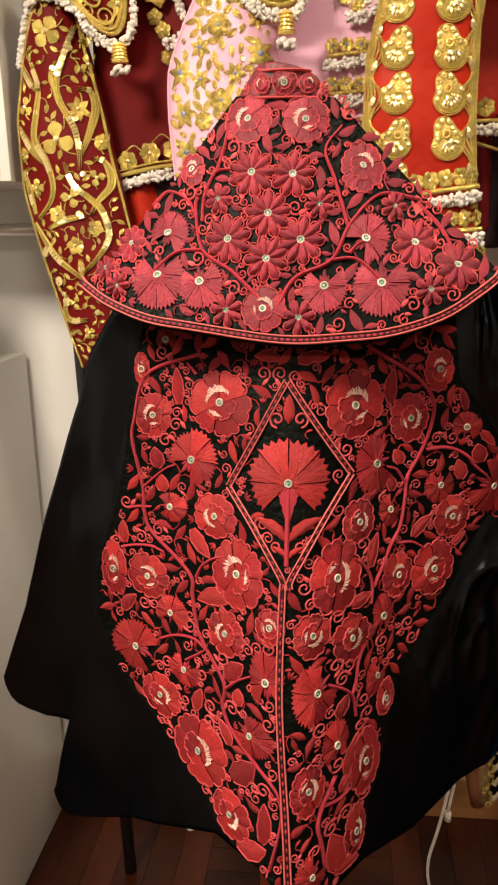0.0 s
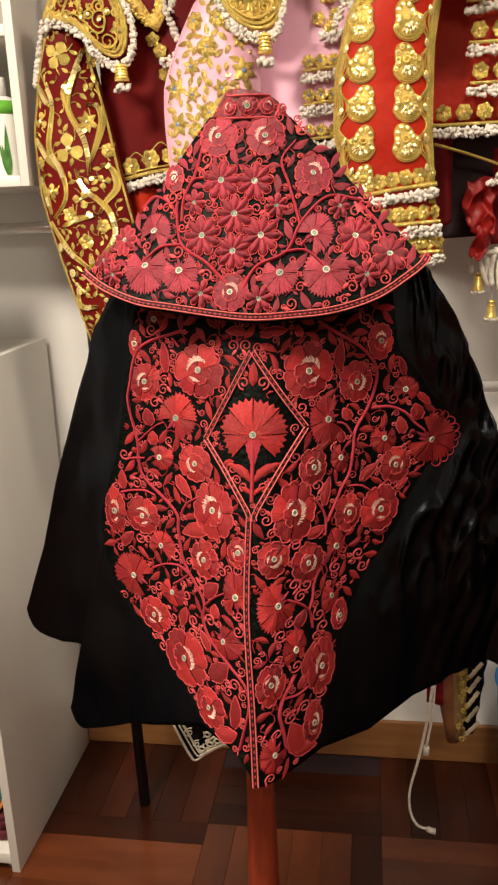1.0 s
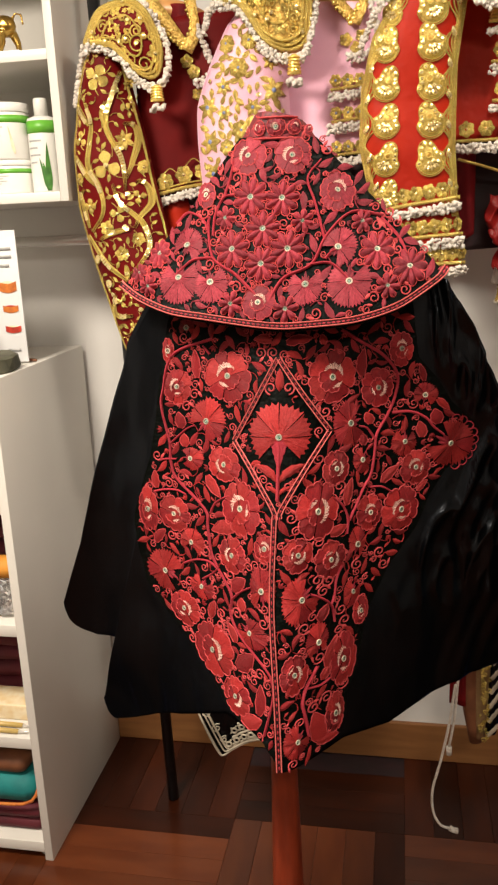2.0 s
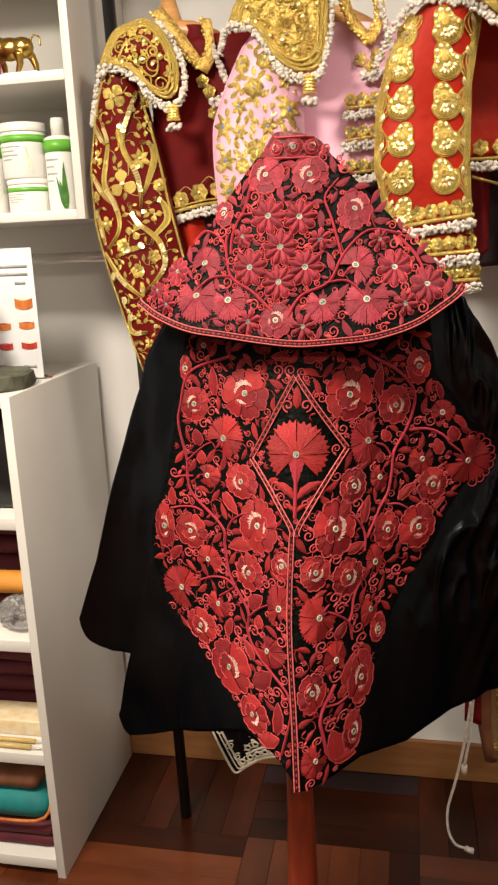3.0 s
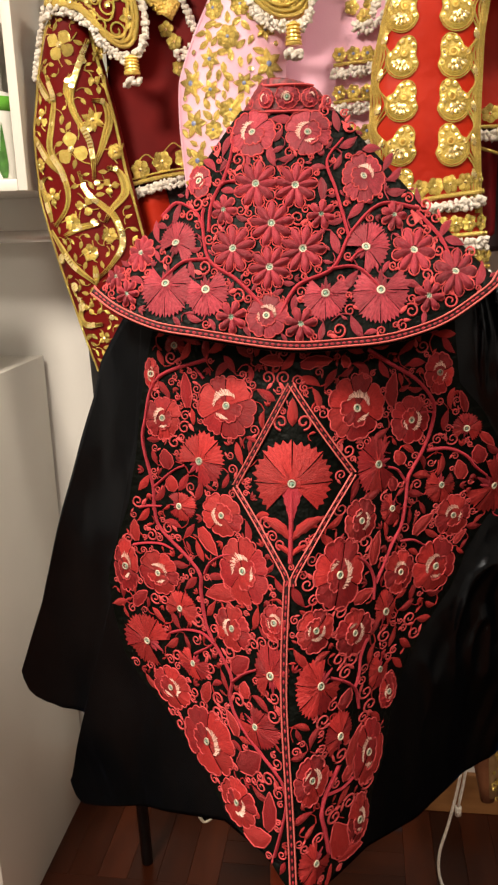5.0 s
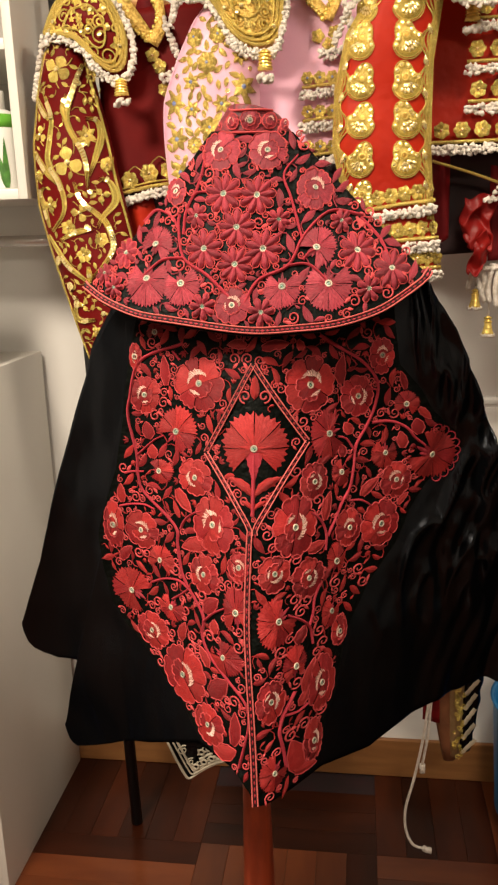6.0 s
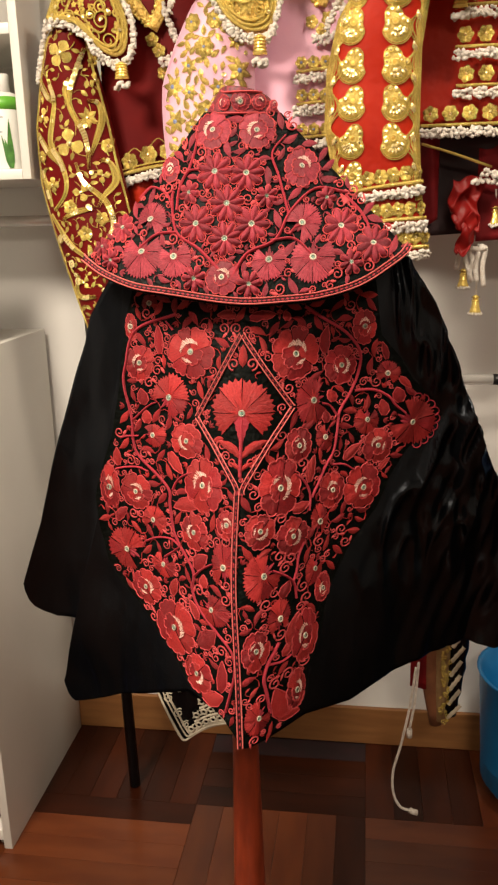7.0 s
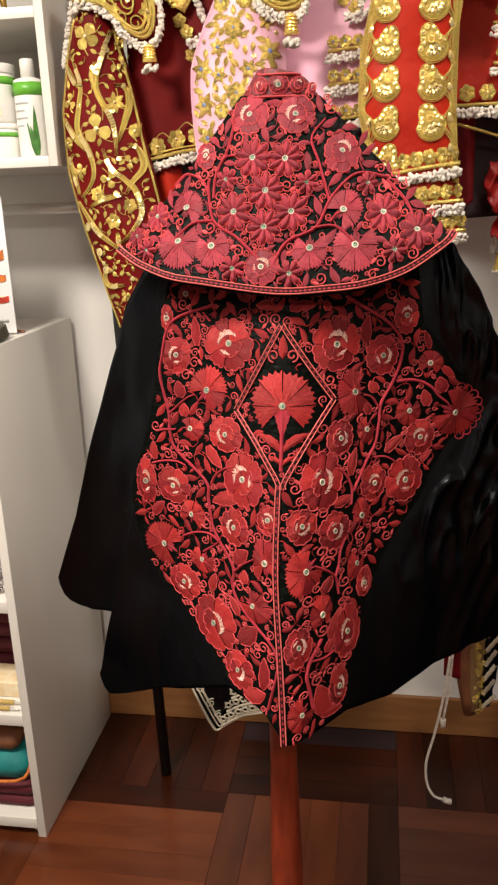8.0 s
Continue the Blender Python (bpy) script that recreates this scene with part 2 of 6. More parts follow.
def blade(bm, surface, x, z, angle, length, width, height, shape=None, base=0.0005, nl=5, nw=4, sx=1.0, start=0.0, bend=0.0):
    """A padded petal or leaf laid on a cloth, from (x, z) along angle (radians)."""
    shape = shape or (lambda s: math.sin(math.pi * min(1, s ** 0.8)) ** 0.7)
    bm.loops.layers.uv.verify()
    rows = []
    for i in range(nl + 1):
        s = i / nl
        w = max(shape(s), 0.02) * width
        a = angle + bend * s
        ca, sa = math.cos(a), math.sin(a)
        row = []
        for j in range(nw + 1):
            q = 2 * j / nw - 1
            l = start + length * s
            h = base + height * (1 - abs(q) ** 2.2) * (0.35 + 0.65 * min(1.0, shape(s)))
            row.append((bm.verts.new(on(surface, x + sx * (ca * l - sa * q * w), z + sa * l + ca * q * w, h)), (q * width * 100, s * length * 100)))
        rows.append(row)
    for a, b in zip(rows, rows[1:]):
        for j in range(nw):
            four = (a[j], a[j + 1], b[j + 1], b[j])
            uv_face(bm, [v for v, _ in four], [u for _, u in four])


def dome(bm, surface, x, z, radius, height, edge, base=0.0005, rings=4, seg=40, sx=1.0, turn=0.0, a0=0.0, a1=2 * math.pi, hub=0.0):
    """A padded disc or fan whose rim runs at radius * edge(angle)."""
    bm.loops.layers.uv.verify()
    full = a1 - a0 > 6.28
    n = seg if full else seg + 1
    grid = []
    for i in range(rings + 1):
        s = hub + (1 - hub) * i / rings
        row = []
        for k in range(n):
            a = a0 + (a1 - a0) * k / seg
            r = radius * s * (1 + (edge(a) - 1) * s * s)
            h = base + height * (1 - s ** 3) + 0.15 * height * math.sin(9 * a + turn) * s
            row.append((bm.verts.new(on(surface, x + sx * r * math.cos(a + turn), z + r * math.sin(a + turn), max(h, base))), (a * radius * 16, s * radius * 100)))
        grid.append(row)
    for a, b in zip(grid, grid[1:]):
        for k in range(seg):
            m = (k + 1) % n
            four = (a[k], a[m], b[m], b[k])
            uv_face(bm, [v for v, _ in four], [u for _, u in four])


def cord(bm, surface, pts, width, height=None, base=0.0004, taper=None, step=0.004, smooth=True):
    """A half-round couched cord along plane points laid on a cloth."""
    bm.loops.layers.uv.verify()
    line = spline(pts, step) if smooth else [np.array(p, float) for p in pts]
    height = height or width * 0.8
    rows, run = [], 0.0
    for i, p in enumerate(line):
        d = line[min(i + 1, len(line) - 1)] - line[max(i - 1, 0)]
        d = d / (np.linalg.norm(d) + 1e-9)
        w = width * (taper(i / (len(line) - 1)) if taper else 1) / 2
        row = []
        for q, h in ((-1, 0), (-0.6, 0.8), (0, 1), (0.6, 0.8), (1, 0)):
            row.append((bm.verts.new(on(surface, p[0] - d[1] * q * w, p[1] + d[0] * q * w, base + height * h)), (run * 100, q * 0.3)))
        rows.append(row)
        if i + 1 < len(line):
            run += float(np.linalg.norm(line[i + 1] - p))
    for a, b in zip(rows, rows[1:]):
        for j in range(4):
            four = (a[j], a[j + 1], b[j + 1], b[j])
            uv_face(bm, [v for v, _ in four], [u for _, u in four])


def curl_points(x, z, r, angle, turns=1.35, hand=1):
    """A spiral from its tail at the rim to its middle."""
    out = []
    for k in range(17):
        s = k / 16
        a = angle + hand * 2 * math.pi * turns * s
        q = r * (1 - 0.8 * s)
        out.append((x + q * math.cos(a), z + q * math.sin(a)))
    return out


def ring(bm, centre, normal, radius, thick, seg=12):
    n = Vector(normal).normalized()
    a = n.cross(Vector((0.2, 0.3, 1))).normalized()
    b = n.cross(a)
    rows = []
    for k in range(seg):
        t = 2 * math.pi * k / seg
        d = math.cos(t) * a + math.sin(t) * b
        rows.append([bm.verts.new(Vector(centre) + d * (radius + thick * math.cos(p)) + n * thick * math.sin(p)) for p in (0, 1.26, 2.51, 3.77, 5.03)])
    for k in range(seg):
        r, s = rows[k], rows[(k + 1) % seg]
        for j in range(5):
            bm.faces.new((r[j], s[j], s[(j + 1) % 5], r[(j + 1) % 5]))


def tuft_shape():
    bm = bmesh.new()
    bmesh.ops.create_icosphere(bm, subdivisions=1, radius=1)
    bm.verts.index_update()
    out = [v.co.copy() for v in bm.verts], [[v.index for v in f.verts] for f in bm.faces]
    bm.free()
    return out


TUFT = tuft_shape()


def lump(bm, centre, r, rng, squash=1.0):
    """One small uneven tuft."""
    c = Vector(centre)
    vs = [bm.verts.new(c + r * Vector([p[k] * (squash if k == 1 else 1) + rng.uniform(-0.28, 0.28) for k in range(3)])) for p in TUFT[0]]
    for f in TUFT[1]:
        bm.faces.new([vs[i] for i in f])

# ---- the room ----
WALL_Y = 1.742


def structure(name, bm, mat, label, category, smooth=False):
    return tagged(part(name, bm, mat, smooth=smooth), label, category, kind="structure")


structure("wall_north", box(-2.3, 2.3, WALL_Y, WALL_Y + 0.12, -0.02, 2.45), WALL, "off-white painted wall behind the clothes rack", "wall")
structure("wall_south", box(-2.3, 2.3, -2.62, -2.5, -0.02, 2.45), LOW_BOUNCE, "unseen closing wall, greyed to cut bounced light", "wall")
structure("wall_west", box(-2.42, -2.3, -2.62, WALL_Y + 0.12, -0.02, 2.45), WALL, "plain off-white painted side wall", "wall")
structure("wall_east", box(2.3, 2.42, -2.62, WALL_Y + 0.12, -0.02, 2.45), LOW_BOUNCE, "unseen closing side wall, greyed to cut bounced light", "wall")
structure("ceiling", box(-2.42, 2.42, -2.62, WALL_Y + 0.12, 2.45, 2.55), CEIL, "plain white painted ceiling", "ceiling")
structure("baseboard", box(-2.3, 2.3, WALL_Y - 0.014, WALL_Y - 0.001, 0.0, 0.112, 0.003), SKIRT, "honey-coloured wooden baseboard along the wall", "baseboard")
floor = structure("floor", box(-2.3, 2.3, -2.5, WALL_Y, -0.03, -0.003), DARK_CLOTH, "dark red-brown varnished parquet in basket squares", "floor")

# rings added on the unseen ceiling where the lamps were put
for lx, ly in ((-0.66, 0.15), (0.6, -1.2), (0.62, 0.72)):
    fit_ = empty("added_light_ring", "steel ring added on the ceiling at an unseen lamp", "ceiling light", (lx, ly, 2.45), "ceiling lights")
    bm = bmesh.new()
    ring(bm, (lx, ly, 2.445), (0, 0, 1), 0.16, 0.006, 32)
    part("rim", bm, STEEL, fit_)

# ---- white shelf unit on the floor ----
SX, SY0, SY1, SH = -0.573, 1.244, 1.722, 1.161
unit = empty("shelf_unit", "tall open white melamine shelf unit on the floor", "shelf unit", (-0.95, 1.48, 0))
part("side_panel", box(SX - 0.02, SX, SY0, SY1, 0.0, SH, 0.001), WHITE, unit)
part("side_panel", box(-1.34, -1.32, SY0, SY1, 0.0, SH, 0.001), WHITE, unit)
part("back_panel", box(-1.32, SX - 0.02, SY1 - 0.006, SY1 - 0.001, 0.02, SH - 0.02), WHITE, unit)
part("top_panel", box(-1.3199, SX - 0.0201, SY0 + 0.001, SY1 - 0.008, SH - 0.024, SH, 0.001), WHITE, unit)
LEVELS = (0.036, 0.318, 0.603, 0.888)
for z in LEVELS:
    part("shelf", box(-1.3199, SX - 0.0201, SY0 + 0.001, SY1 - 0.008, z - 0.014, z + 0.014, 0.001), WHITE, unit)
part("foot", lathe([(0.012, 0), (0.012, 0.022)], SX - 0.03, SY0 + 0.03, 0, 12), PLASTIC, unit)


def folded(name, label, x0, x1, y0, y1, z0, layers, thick, mat, seed):
    """A soft folded pile: one rounded slab a fold."""
    rng = random.Random(seed)
    ob = empty(name, label, "folded cloth", ((x0 + x1) / 2, (y0 + y1) / 2, z0))
    for k in range(layers):
        bm = box(x0 + rng.uniform(-0.004, 0.004), x1 + rng.uniform(-0.008, 0.002), y0 + rng.uniform(0, 0.012), y1, z0 + k * thick, z0 + (k + 0.97) * thick, thick * 0.42)
        bmesh.ops.subdivide_edges(bm, edges=[e for e in bm.edges if e.calc_length() > 0.05], cuts=5, use_grid_fill=True)
        for v in bm.verts:
            if k or v.co.z > z0 + 0.5 * thick:
                v.co.z += 0.004 * noise.noise(v.co * 14 + Vector((seed, k, 0)))
        part("fold", bm, mat, ob)
    return ob


folded("folded_maroon_cloth", "folded dark maroon cloth lying on the lowest shelf", -0.9, -0.605, 1.27, 1.6, 0.0505, 2, 0.035, MAROON, 3)
teal = folded("folded_teal_cloth", "thick folded teal cloth with coral piping", -0.9, -0.606, 1.262, 1.6, 0.1265, 1, 0.075, TEAL, 4)
part("piping", tube(spline([(-0.9, 1.259, 0.135), (-0.75, 1.258, 0.137), (-0.64, 1.258, 0.142), (-0.607, 1.262, 0.165), (-0.604, 1.28, 0.19)], 0.02), 0.004, 8), ORANGE, teal)
folded("brown_lace_cloth", "crumpled brown and black lace cloth on teal cloth", -0.9, -0.63, 1.275, 1.55, 0.2025, 1, 0.05, BROWN, 9)
folded("folded_maroon_cloth", "folded maroon cloth on the third shelf", -0.9, -0.61, 1.4, 1.65, 0.3325, 4, 0.045, MAROON, 5)
folded("folded_wine_cloth", "folded wine-red cloth filling the second shelf", -0.9, -0.62, 1.36, 1.65, 0.6175, 5, 0.048, MAROON, 6)
folded("yellow_cloth", "yellow folded cloth in front of wine-red cloth", -0.9, -0.6, 1.28, 1.345, 0.70, 1, 0.05, YELLOW, 7)

bag = bmesh.new()
bmesh.ops.create_icosphere(bag, subdivisions=3, radius=1, matrix=Matrix.Translation((-0.645, 1.30, 0.658)) @ Matrix.Diagonal((0.045, 0.03, 0.038, 1)))
for v in bag.verts:
    v.co += 0.014 * noise.noise_vector(v.co * 45)
    v.co.z = max(v.co.z, 0.6185)
tagged(part("plastic_bag", bag, GLASS, smooth=False), "crumpled clear plastic bag on the shelf", "plastic bag")
for k, y in enumerate((1.262, 1.285)):
    pen = empty("propelling_pencil", "yellow drafting pencil with a steel tip lying on the shelf", "pencil", (-0.66, y, 0.337), "pencils")
    part("barrel", tube([(-0.78, y, 0.339), (-0.63, y - 0.002, 0.339)], 0.0062, 6), PENCIL, pen)
    part("tip", tube([(-0.628, y - 0.002, 0.338), (-0.612, y - 0.002, 0.338), (-0.602, y - 0.002, 0.338)], 0.004, 8, taper=lambda s: 1 - 0.8 * s), STEEL, pen)
part_book = tagged(part("paper_pad", box(-0.85, -0.608, 1.31, 1.39, 0.3325, 0.372, 0.003), CREAM), "pad of pink and cream papers on the shelf", "paper pad")
speaker = empty("black_speaker", "glossy black loudspeaker on the top shelf", "speaker", (-0.72, 1.4, 0.902))
part("case", box(-0.86, -0.612, 1.30, 1.55, 0.9025, 1.10, 0.012), BLACK_METAL, speaker)

# leaflet in a holder, stone base with a small black figure, thin pencil
leaflet = empty("leaflet", "white printed leaflet standing upright with small pictures of orange baskets", "leaflet", (-0.70, 1.44, SH))
part("card", box(-0.80, -0.592, 1.452, 1.455, SH + 0.004, 1.452, 0.0008), PAPER, leaflet)
for k, (bx, bz, w) in enumerate(((-0.655, 1.413, 0.1), (-0.648, 1.396, 0.085), (-0.625, 1.377, 0.025), (-0.622, 1.192, 0.03))):
    part("text_bar", box(bx - w / 2, bx + w / 2, 1.4505, 1.4515, bz - 0.003, bz + 0.003), GREY, leaflet)


def bracelet(x, z, w, h, mat, inner):
    """A printed bracelet: a curved band with a paler far rim behind it."""
    bm = bmesh.new()
    n0 = 0
    for k, (up, tall, y) in enumerate(((1.0, 0.45 * h, 1.4514), (-1.0, h, 1.4508))):
        rows = []
        for i in range(13):
            q = 2 * i / 12 - 1
            dip = up * 0.28 * h * (1 - q * q)
            rows.append([bm.verts.new((x + 0.5 * w * q, y + dy, z + dip + t * tall)) for t in (-0.5, 0.5) for dy in (-0.0005, 0.0)])
        for p, q in zip(rows, rows[1:]):
            for c, d in ((0, 2), (2, 3), (3, 1), (1, 0)):
                bm.faces.new((p[c], q[c], q[d], p[d]))
        bm.faces.ensure_lookup_table()
        for f in bm.faces[n0:]:
            f.material_index = 1 - k
        n0 = len(bm.faces)
    part("picture", bm, mat, leaflet, smooth=False).data.materials.append(inner)


bracelet(-0.622, 1.334, 0.042, 0.020, ORANGE, CREAM)
bracelet(-0.620, 1.285, 0.036, 0.013, ORANGE, REDINK)
bracelet(-0.619, 1.240, 0.037, 0.013, REDINK, CREAM)
bracelet(-0.676, 1.283, 0.034, 0.013, ORANGE, REDINK)
bracelet(-0.676, 1.238, 0.034, 0.013, REDINK, PINKBOX)
figure = empty("trophy_figure", "small black statuette on a rough green stone base", "statuette", (-0.70, 1.36, SH))
bm = lathe([(0.092, 0), (0.096, 0.006), (0.094, 0.03), (0.086, 0.034)], -0.672, 1.352, SH + 0.0005, 22)
for v in bm.verts:
    v.co += 0.004 * noise.noise_vector(v.co * 30)
    v.co.z = max(v.co.z, SH + 0.0005)
part("stone_base", bm, STONE, figure, smooth=False)
bm = lathe([(0.03, 0), (0.034, 0.01), (0.02, 0.03), (0.03, 0.06), (0.036, 0.1), (0.02, 0.14), (0.026, 0.17), (0.012, 0.2), (0.006, 0.21)], -0.695, 1.352, SH + 0.034, 16)
for v in bm.verts:
    v.co += 0.006 * noise.noise_vector(v.co * 40)
part("figure", bm, BLACK_METAL, figure)
tagged(part("thin_pencil", tube([(-0.64, 1.50, SH + 0.004), (-0.583, 1.47, SH + 0.004)], 0.003, 6), BROWN), "thin dark red pencil lying on the shelf top", "pencil")

# ---- white shelf hung on the wall ----
UX, UY = -0.438, 1.40
hung = empty("wall_shelf", "open white melamine shelf hung on the wall", "wall shelf", (-0.8, 1.57, 1.51))
part("side_panel", box(UX - 0.018, UX, UY, WALL_Y - 0.002, 1.504, 2.3, 0.001), WHITE, hung)
part("side_panel", box(-1.34, -1.322, UY, WALL_Y - 0.002, 1.504, 2.3, 0.001), WHITE, hung)
part("back_panel", box(-1.321, UX - 0.0185, WALL_Y - 0.01, WALL_Y - 0.003, 1.504, 2.29), WHITE, hung)
for z0 in (1.504, 1.772, 2.05):
    part("shelf", box(-1.3215, UX - 0.0185, UY + 0.001, WALL_Y - 0.011, z0, z0 + 0.02, 0.001), WHITE, hung)


def jar(name, label, x, y, z, r, h, kind_, bar=0.62, sx=1.0):
    ob = empty(name, label, "supplement jar", (x, y, z), "jars on the wall shelf")
    if kind_ == "tub":
        part("jar_body", lathe([(r * 0.96, 0), (r, 0.004), (r, h * 0.82), (r * 0.98, h * 0.84)], x, y, z, 28), PLASTIC, ob)
        part("lid", lathe([(r * 1.02, h * 0.842), (r * 1.03, h * 0.85), (r * 1.03, h * 0.985), (r * 0.99, h)], x, y, z, 28), PLASTIC, ob)
    else:
        part("bottle_body", lathe([(r * 0.95, 0), (r, 0.005), (r, h * 0.76), (r * 0.94, h * 0.79), (r * 0.5, h * 0.815)], x, y, z, 28), PLASTIC, ob)
        part("cap", lathe([(r * 0.45, h * 0.816), (r * 0.45, h * 0.98), (r * 0.4, h)], x, y, z, 20), PLASTIC, ob)
    part("green_band", lathe([(r + 0.0006, h * bar), (r + 0.0006, h * (bar + 0.13))], x, y, z, 28), GREEN, ob)
    for k in range(4):
        bm = bmesh.new()
        w, zz = (0.5, 0.36, 0.44, 0.3)[k], z + h * (bar - 0.09 - 0.075 * k)
        prev = None
        for i in range(7):
            a = -math.pi / 2 - 0.75 + w * 2 * i / 6
            pair = [bm.verts.new((x + (r + 0.0007) * math.cos(a), y + (r + 0.0007) * math.sin(a), zz + q)) for q in (0, h * 0.018)]
            if prev:
                bm.faces.new((prev[0], pair[0], pair[1], prev[1]))
            prev = pair
        part("text_bar", bm, GREY, ob)
    return ob


def print_leaf(ob, x, y, r, z0, z1, a0, a1, w, mat):
    bm = bmesh.new()
    prev = None
    for i in range(9):
        s = i / 8
        a, zz, q = a0 + (a1 - a0) * s, z0 + (z1 - z0) * s, w * (1 - s) ** 0.8 * min(1, 3 * s + 0.4)
        pair = [bm.verts.new((x + (r + 0.0009) * math.cos(a + t * q), y + (r + 0.0009) * math.sin(a + t * q), zz)) for t in (-1, 1)]
        if prev:
            bm.faces.new((prev[0], pair[0], pair[1], prev[1]))
        prev = pair
    part("printed_leaf", bm, mat, ob)


SZ = 1.5245
b1 = jar("aloe_bottle", "white plastic bottle with a green band and aloe leaf print", -0.511, 1.47, SZ, 0.031, 0.188, "bottle", 0.63)
print_leaf(b1, -0.511, 1.47, 0.031, SZ + 0.006, SZ + 0.062, -1.0, -1.35, 0.25, LEAFG)
print_leaf(b1, -0.511, 1.47, 0.031, SZ + 0.004, SZ + 0.10, -1.05, -1.0, 0.3, LEAFG)
print_leaf(b1, -0.511, 1.47, 0.031, SZ + 0.004, SZ + 0.07, -1.1, -1.55, 0.2, LEAFG)
jar("supplement_tub", "small white tub with a green band", -0.587, 1.47, SZ, 0.046, 0.068, "tub", 0.62)
b2 = jar("supplement_tub", "large white tub with a green band, stacked on a smaller tub", -0.590, 1.47, SZ + 0.0685, 0.048, 0.112, "tub", 0.65)
print_leaf(b2, -0.590, 1.47, 0.048, SZ + 0.08, SZ + 0.135, -0.9, -1.1, 0.09, CREAM)
b3 = jar("supplement_jar", "white jar with a green band and cream powder print", -0.681, 1.46, SZ, 0.046, 0.172, "tub", 0.66)
print_leaf(b3, -0.681, 1.46, 0.046, SZ + 0.004, SZ + 0.07, -1.2, -1.3, 0.4, CREAM)
tagged(part("black_gadget", box(-0.474, -0.462, 1.50, 1.53, SZ, SZ + 0.03, 0.002), BLACK_METAL), "small black gadget standing on the shelf", "gadget")

# gilded bull, magenta box and a pale cloth strip on the upper board
ZB = 1.7925
bull = empty("bull_statuette", "gilded metal bull statuette on a small plinth", "statuette", (-0.60, 1.47, ZB))


def ball(bm, p, r, m=(1, 1, 1)):
    bmesh.ops.create_icosphere(bm, subdivisions=2, radius=1, matrix=Matrix.Translation(p) @ Matrix.Diagonal((r * m[0], r * m[1], r * m[2], 1)))


bm = bmesh.new()
for dx, dz, r, m in ((-0.035, 0.062, 0.028, (1.3, 0.8, 1.0)), (0.0, 0.06, 0.024, (1.5, 0.8, 1.0)), (0.028, 0.061, 0.022, (1.2, 0.85, 1.0)), (-0.062, 0.074, 0.02, (1.2, 0.9, 1.1)), (-0.085, 0.066, 0.014, (1.3, 0.8, 1))):
    ball(bm, (-0.60 + dx, 1.47, ZB + dz), r, m)
for dx, dy, fx in ((-0.045, -0.012, -0.05), (-0.03, 0.012, -0.02), (0.026, -0.012, 0.018), (0.04, 0.012, 0.052)):
    tube([(-0.60 + dx, 1.47 + dy, ZB + 0.05), (-0.60 + (dx + fx) / 2 + 0.004, 1.47 + dy, ZB + 0.028), (-0.60 + fx, 1.47 + dy, ZB + 0.008)], 0.009, 8, bm, lambda s: 1.1 - 0.55 * s)
tube([(-0.554, 1.47, ZB + 0.07), (-0.545, 1.47, ZB + 0.083), (-0.532, 1.47, ZB + 0.08), (-0.53, 1.47, ZB + 0.06)], 0.003, 6, bm)
tube([(-0.69, 1.455, ZB + 0.078), (-0.70, 1.44, ZB + 0.09)], 0.003, 6, bm, lambda s: 1 - 0.6 * s)
torso = part("body", bm, BRASS, bull)
blend = torso.modifiers.new("blend", "REMESH")
blend.mode, blend.voxel_size, blend.use_smooth_shade = "VOXEL", 0.0022, True
soften = torso.modifiers.new("soften", "SMOOTH")
soften.iterations, soften.factor = 6, 0.5
part("plinth", box(-0.68, -0.53, 1.44, 1.50, ZB, ZB + 0.010, 0.002), PAPER, bull)
tagged(part("magenta_box", box(-0.70, -0.605, 1.418, 1.435, ZB, ZB + 0.058, 0.002), PINKBOX), "small magenta card box on the shelf", "box")
strip = tube(spline([(-0.482, 1.56, ZB + 0.002), (-0.476, 1.58, ZB + 0.1), (-0.47, 1.6, ZB + 0.25)], 0.03), 0.012, 8)
tagged(part("pale_tube", strip, PLASTIC), "pale plastic tube leaning in the shelf corner", "tube")

# ---- chrome rods on the wall, black rack post ----
for name, x0, x1, z, y in (("wall_rail", -1.3, -0.12, 1.424, 1.65), ("wall_rail", 0.16, 0.516, 1.056, 1.60)):
    rail = empty(name, "polished chrome hanging rail fixed to the wall", "hanging rail", (x0, y, z), "wall rails")
    part("rod", tube([(x0, y, z), (x1, y, z)], 0.0125, 14), STEEL, rail)
    for bx in (x0 + 0.05, x0 + 0.12):
        part("bracket", box(bx - 0.006, bx + 0.006, y, WALL_Y - 0.001, z - 0.009, z + 0.009, 0.002), STEEL, rail)
    part("end_cap", tube([(x1, y, z), (x1 + 0.02, y, z)], 0.0125, 14), BLACK_METAL, rail)

rack = empty("garment_rack", "black metal garment rack behind the jackets", "garment rack", (0.3, 1.5, 0))
part("post", tube([(-0.346, 1.493, 0.002), (-0.392, 1.505, 2.1)], 0.0135, 14), BLACK_METAL, rack)
part("post", tube([(1.15, 1.493, 0.002), (1.15, 1.505, 2.1)], 0.0135, 14), BLACK_METAL, rack)
part("top_rail", tube([(-0.43, 1.505, 2.1), (1.19, 1.505, 2.1)], 0.0125, 14), BLACK_METAL, rack)

# ---- blue bin ----
bin_ = empty("blue_bin", "blue plastic bin standing on the floor", "bin", (0.668, 1.56, 0))
bm = lathe([(0.07, 0.0), (0.10, 0.01), (0.125, 0.045), (0.136, 0.1), (0.150, 0.345), (0.156, 0.355), (0.144, 0.350), (0.135, 0.06), (0.1, 0.03)], 0.668, 1.56, 0.0, 36)
part("shell", bm, BLUE, bin_)

# ---- embroidered cape on a dress form ----
RIDGE = 0.075


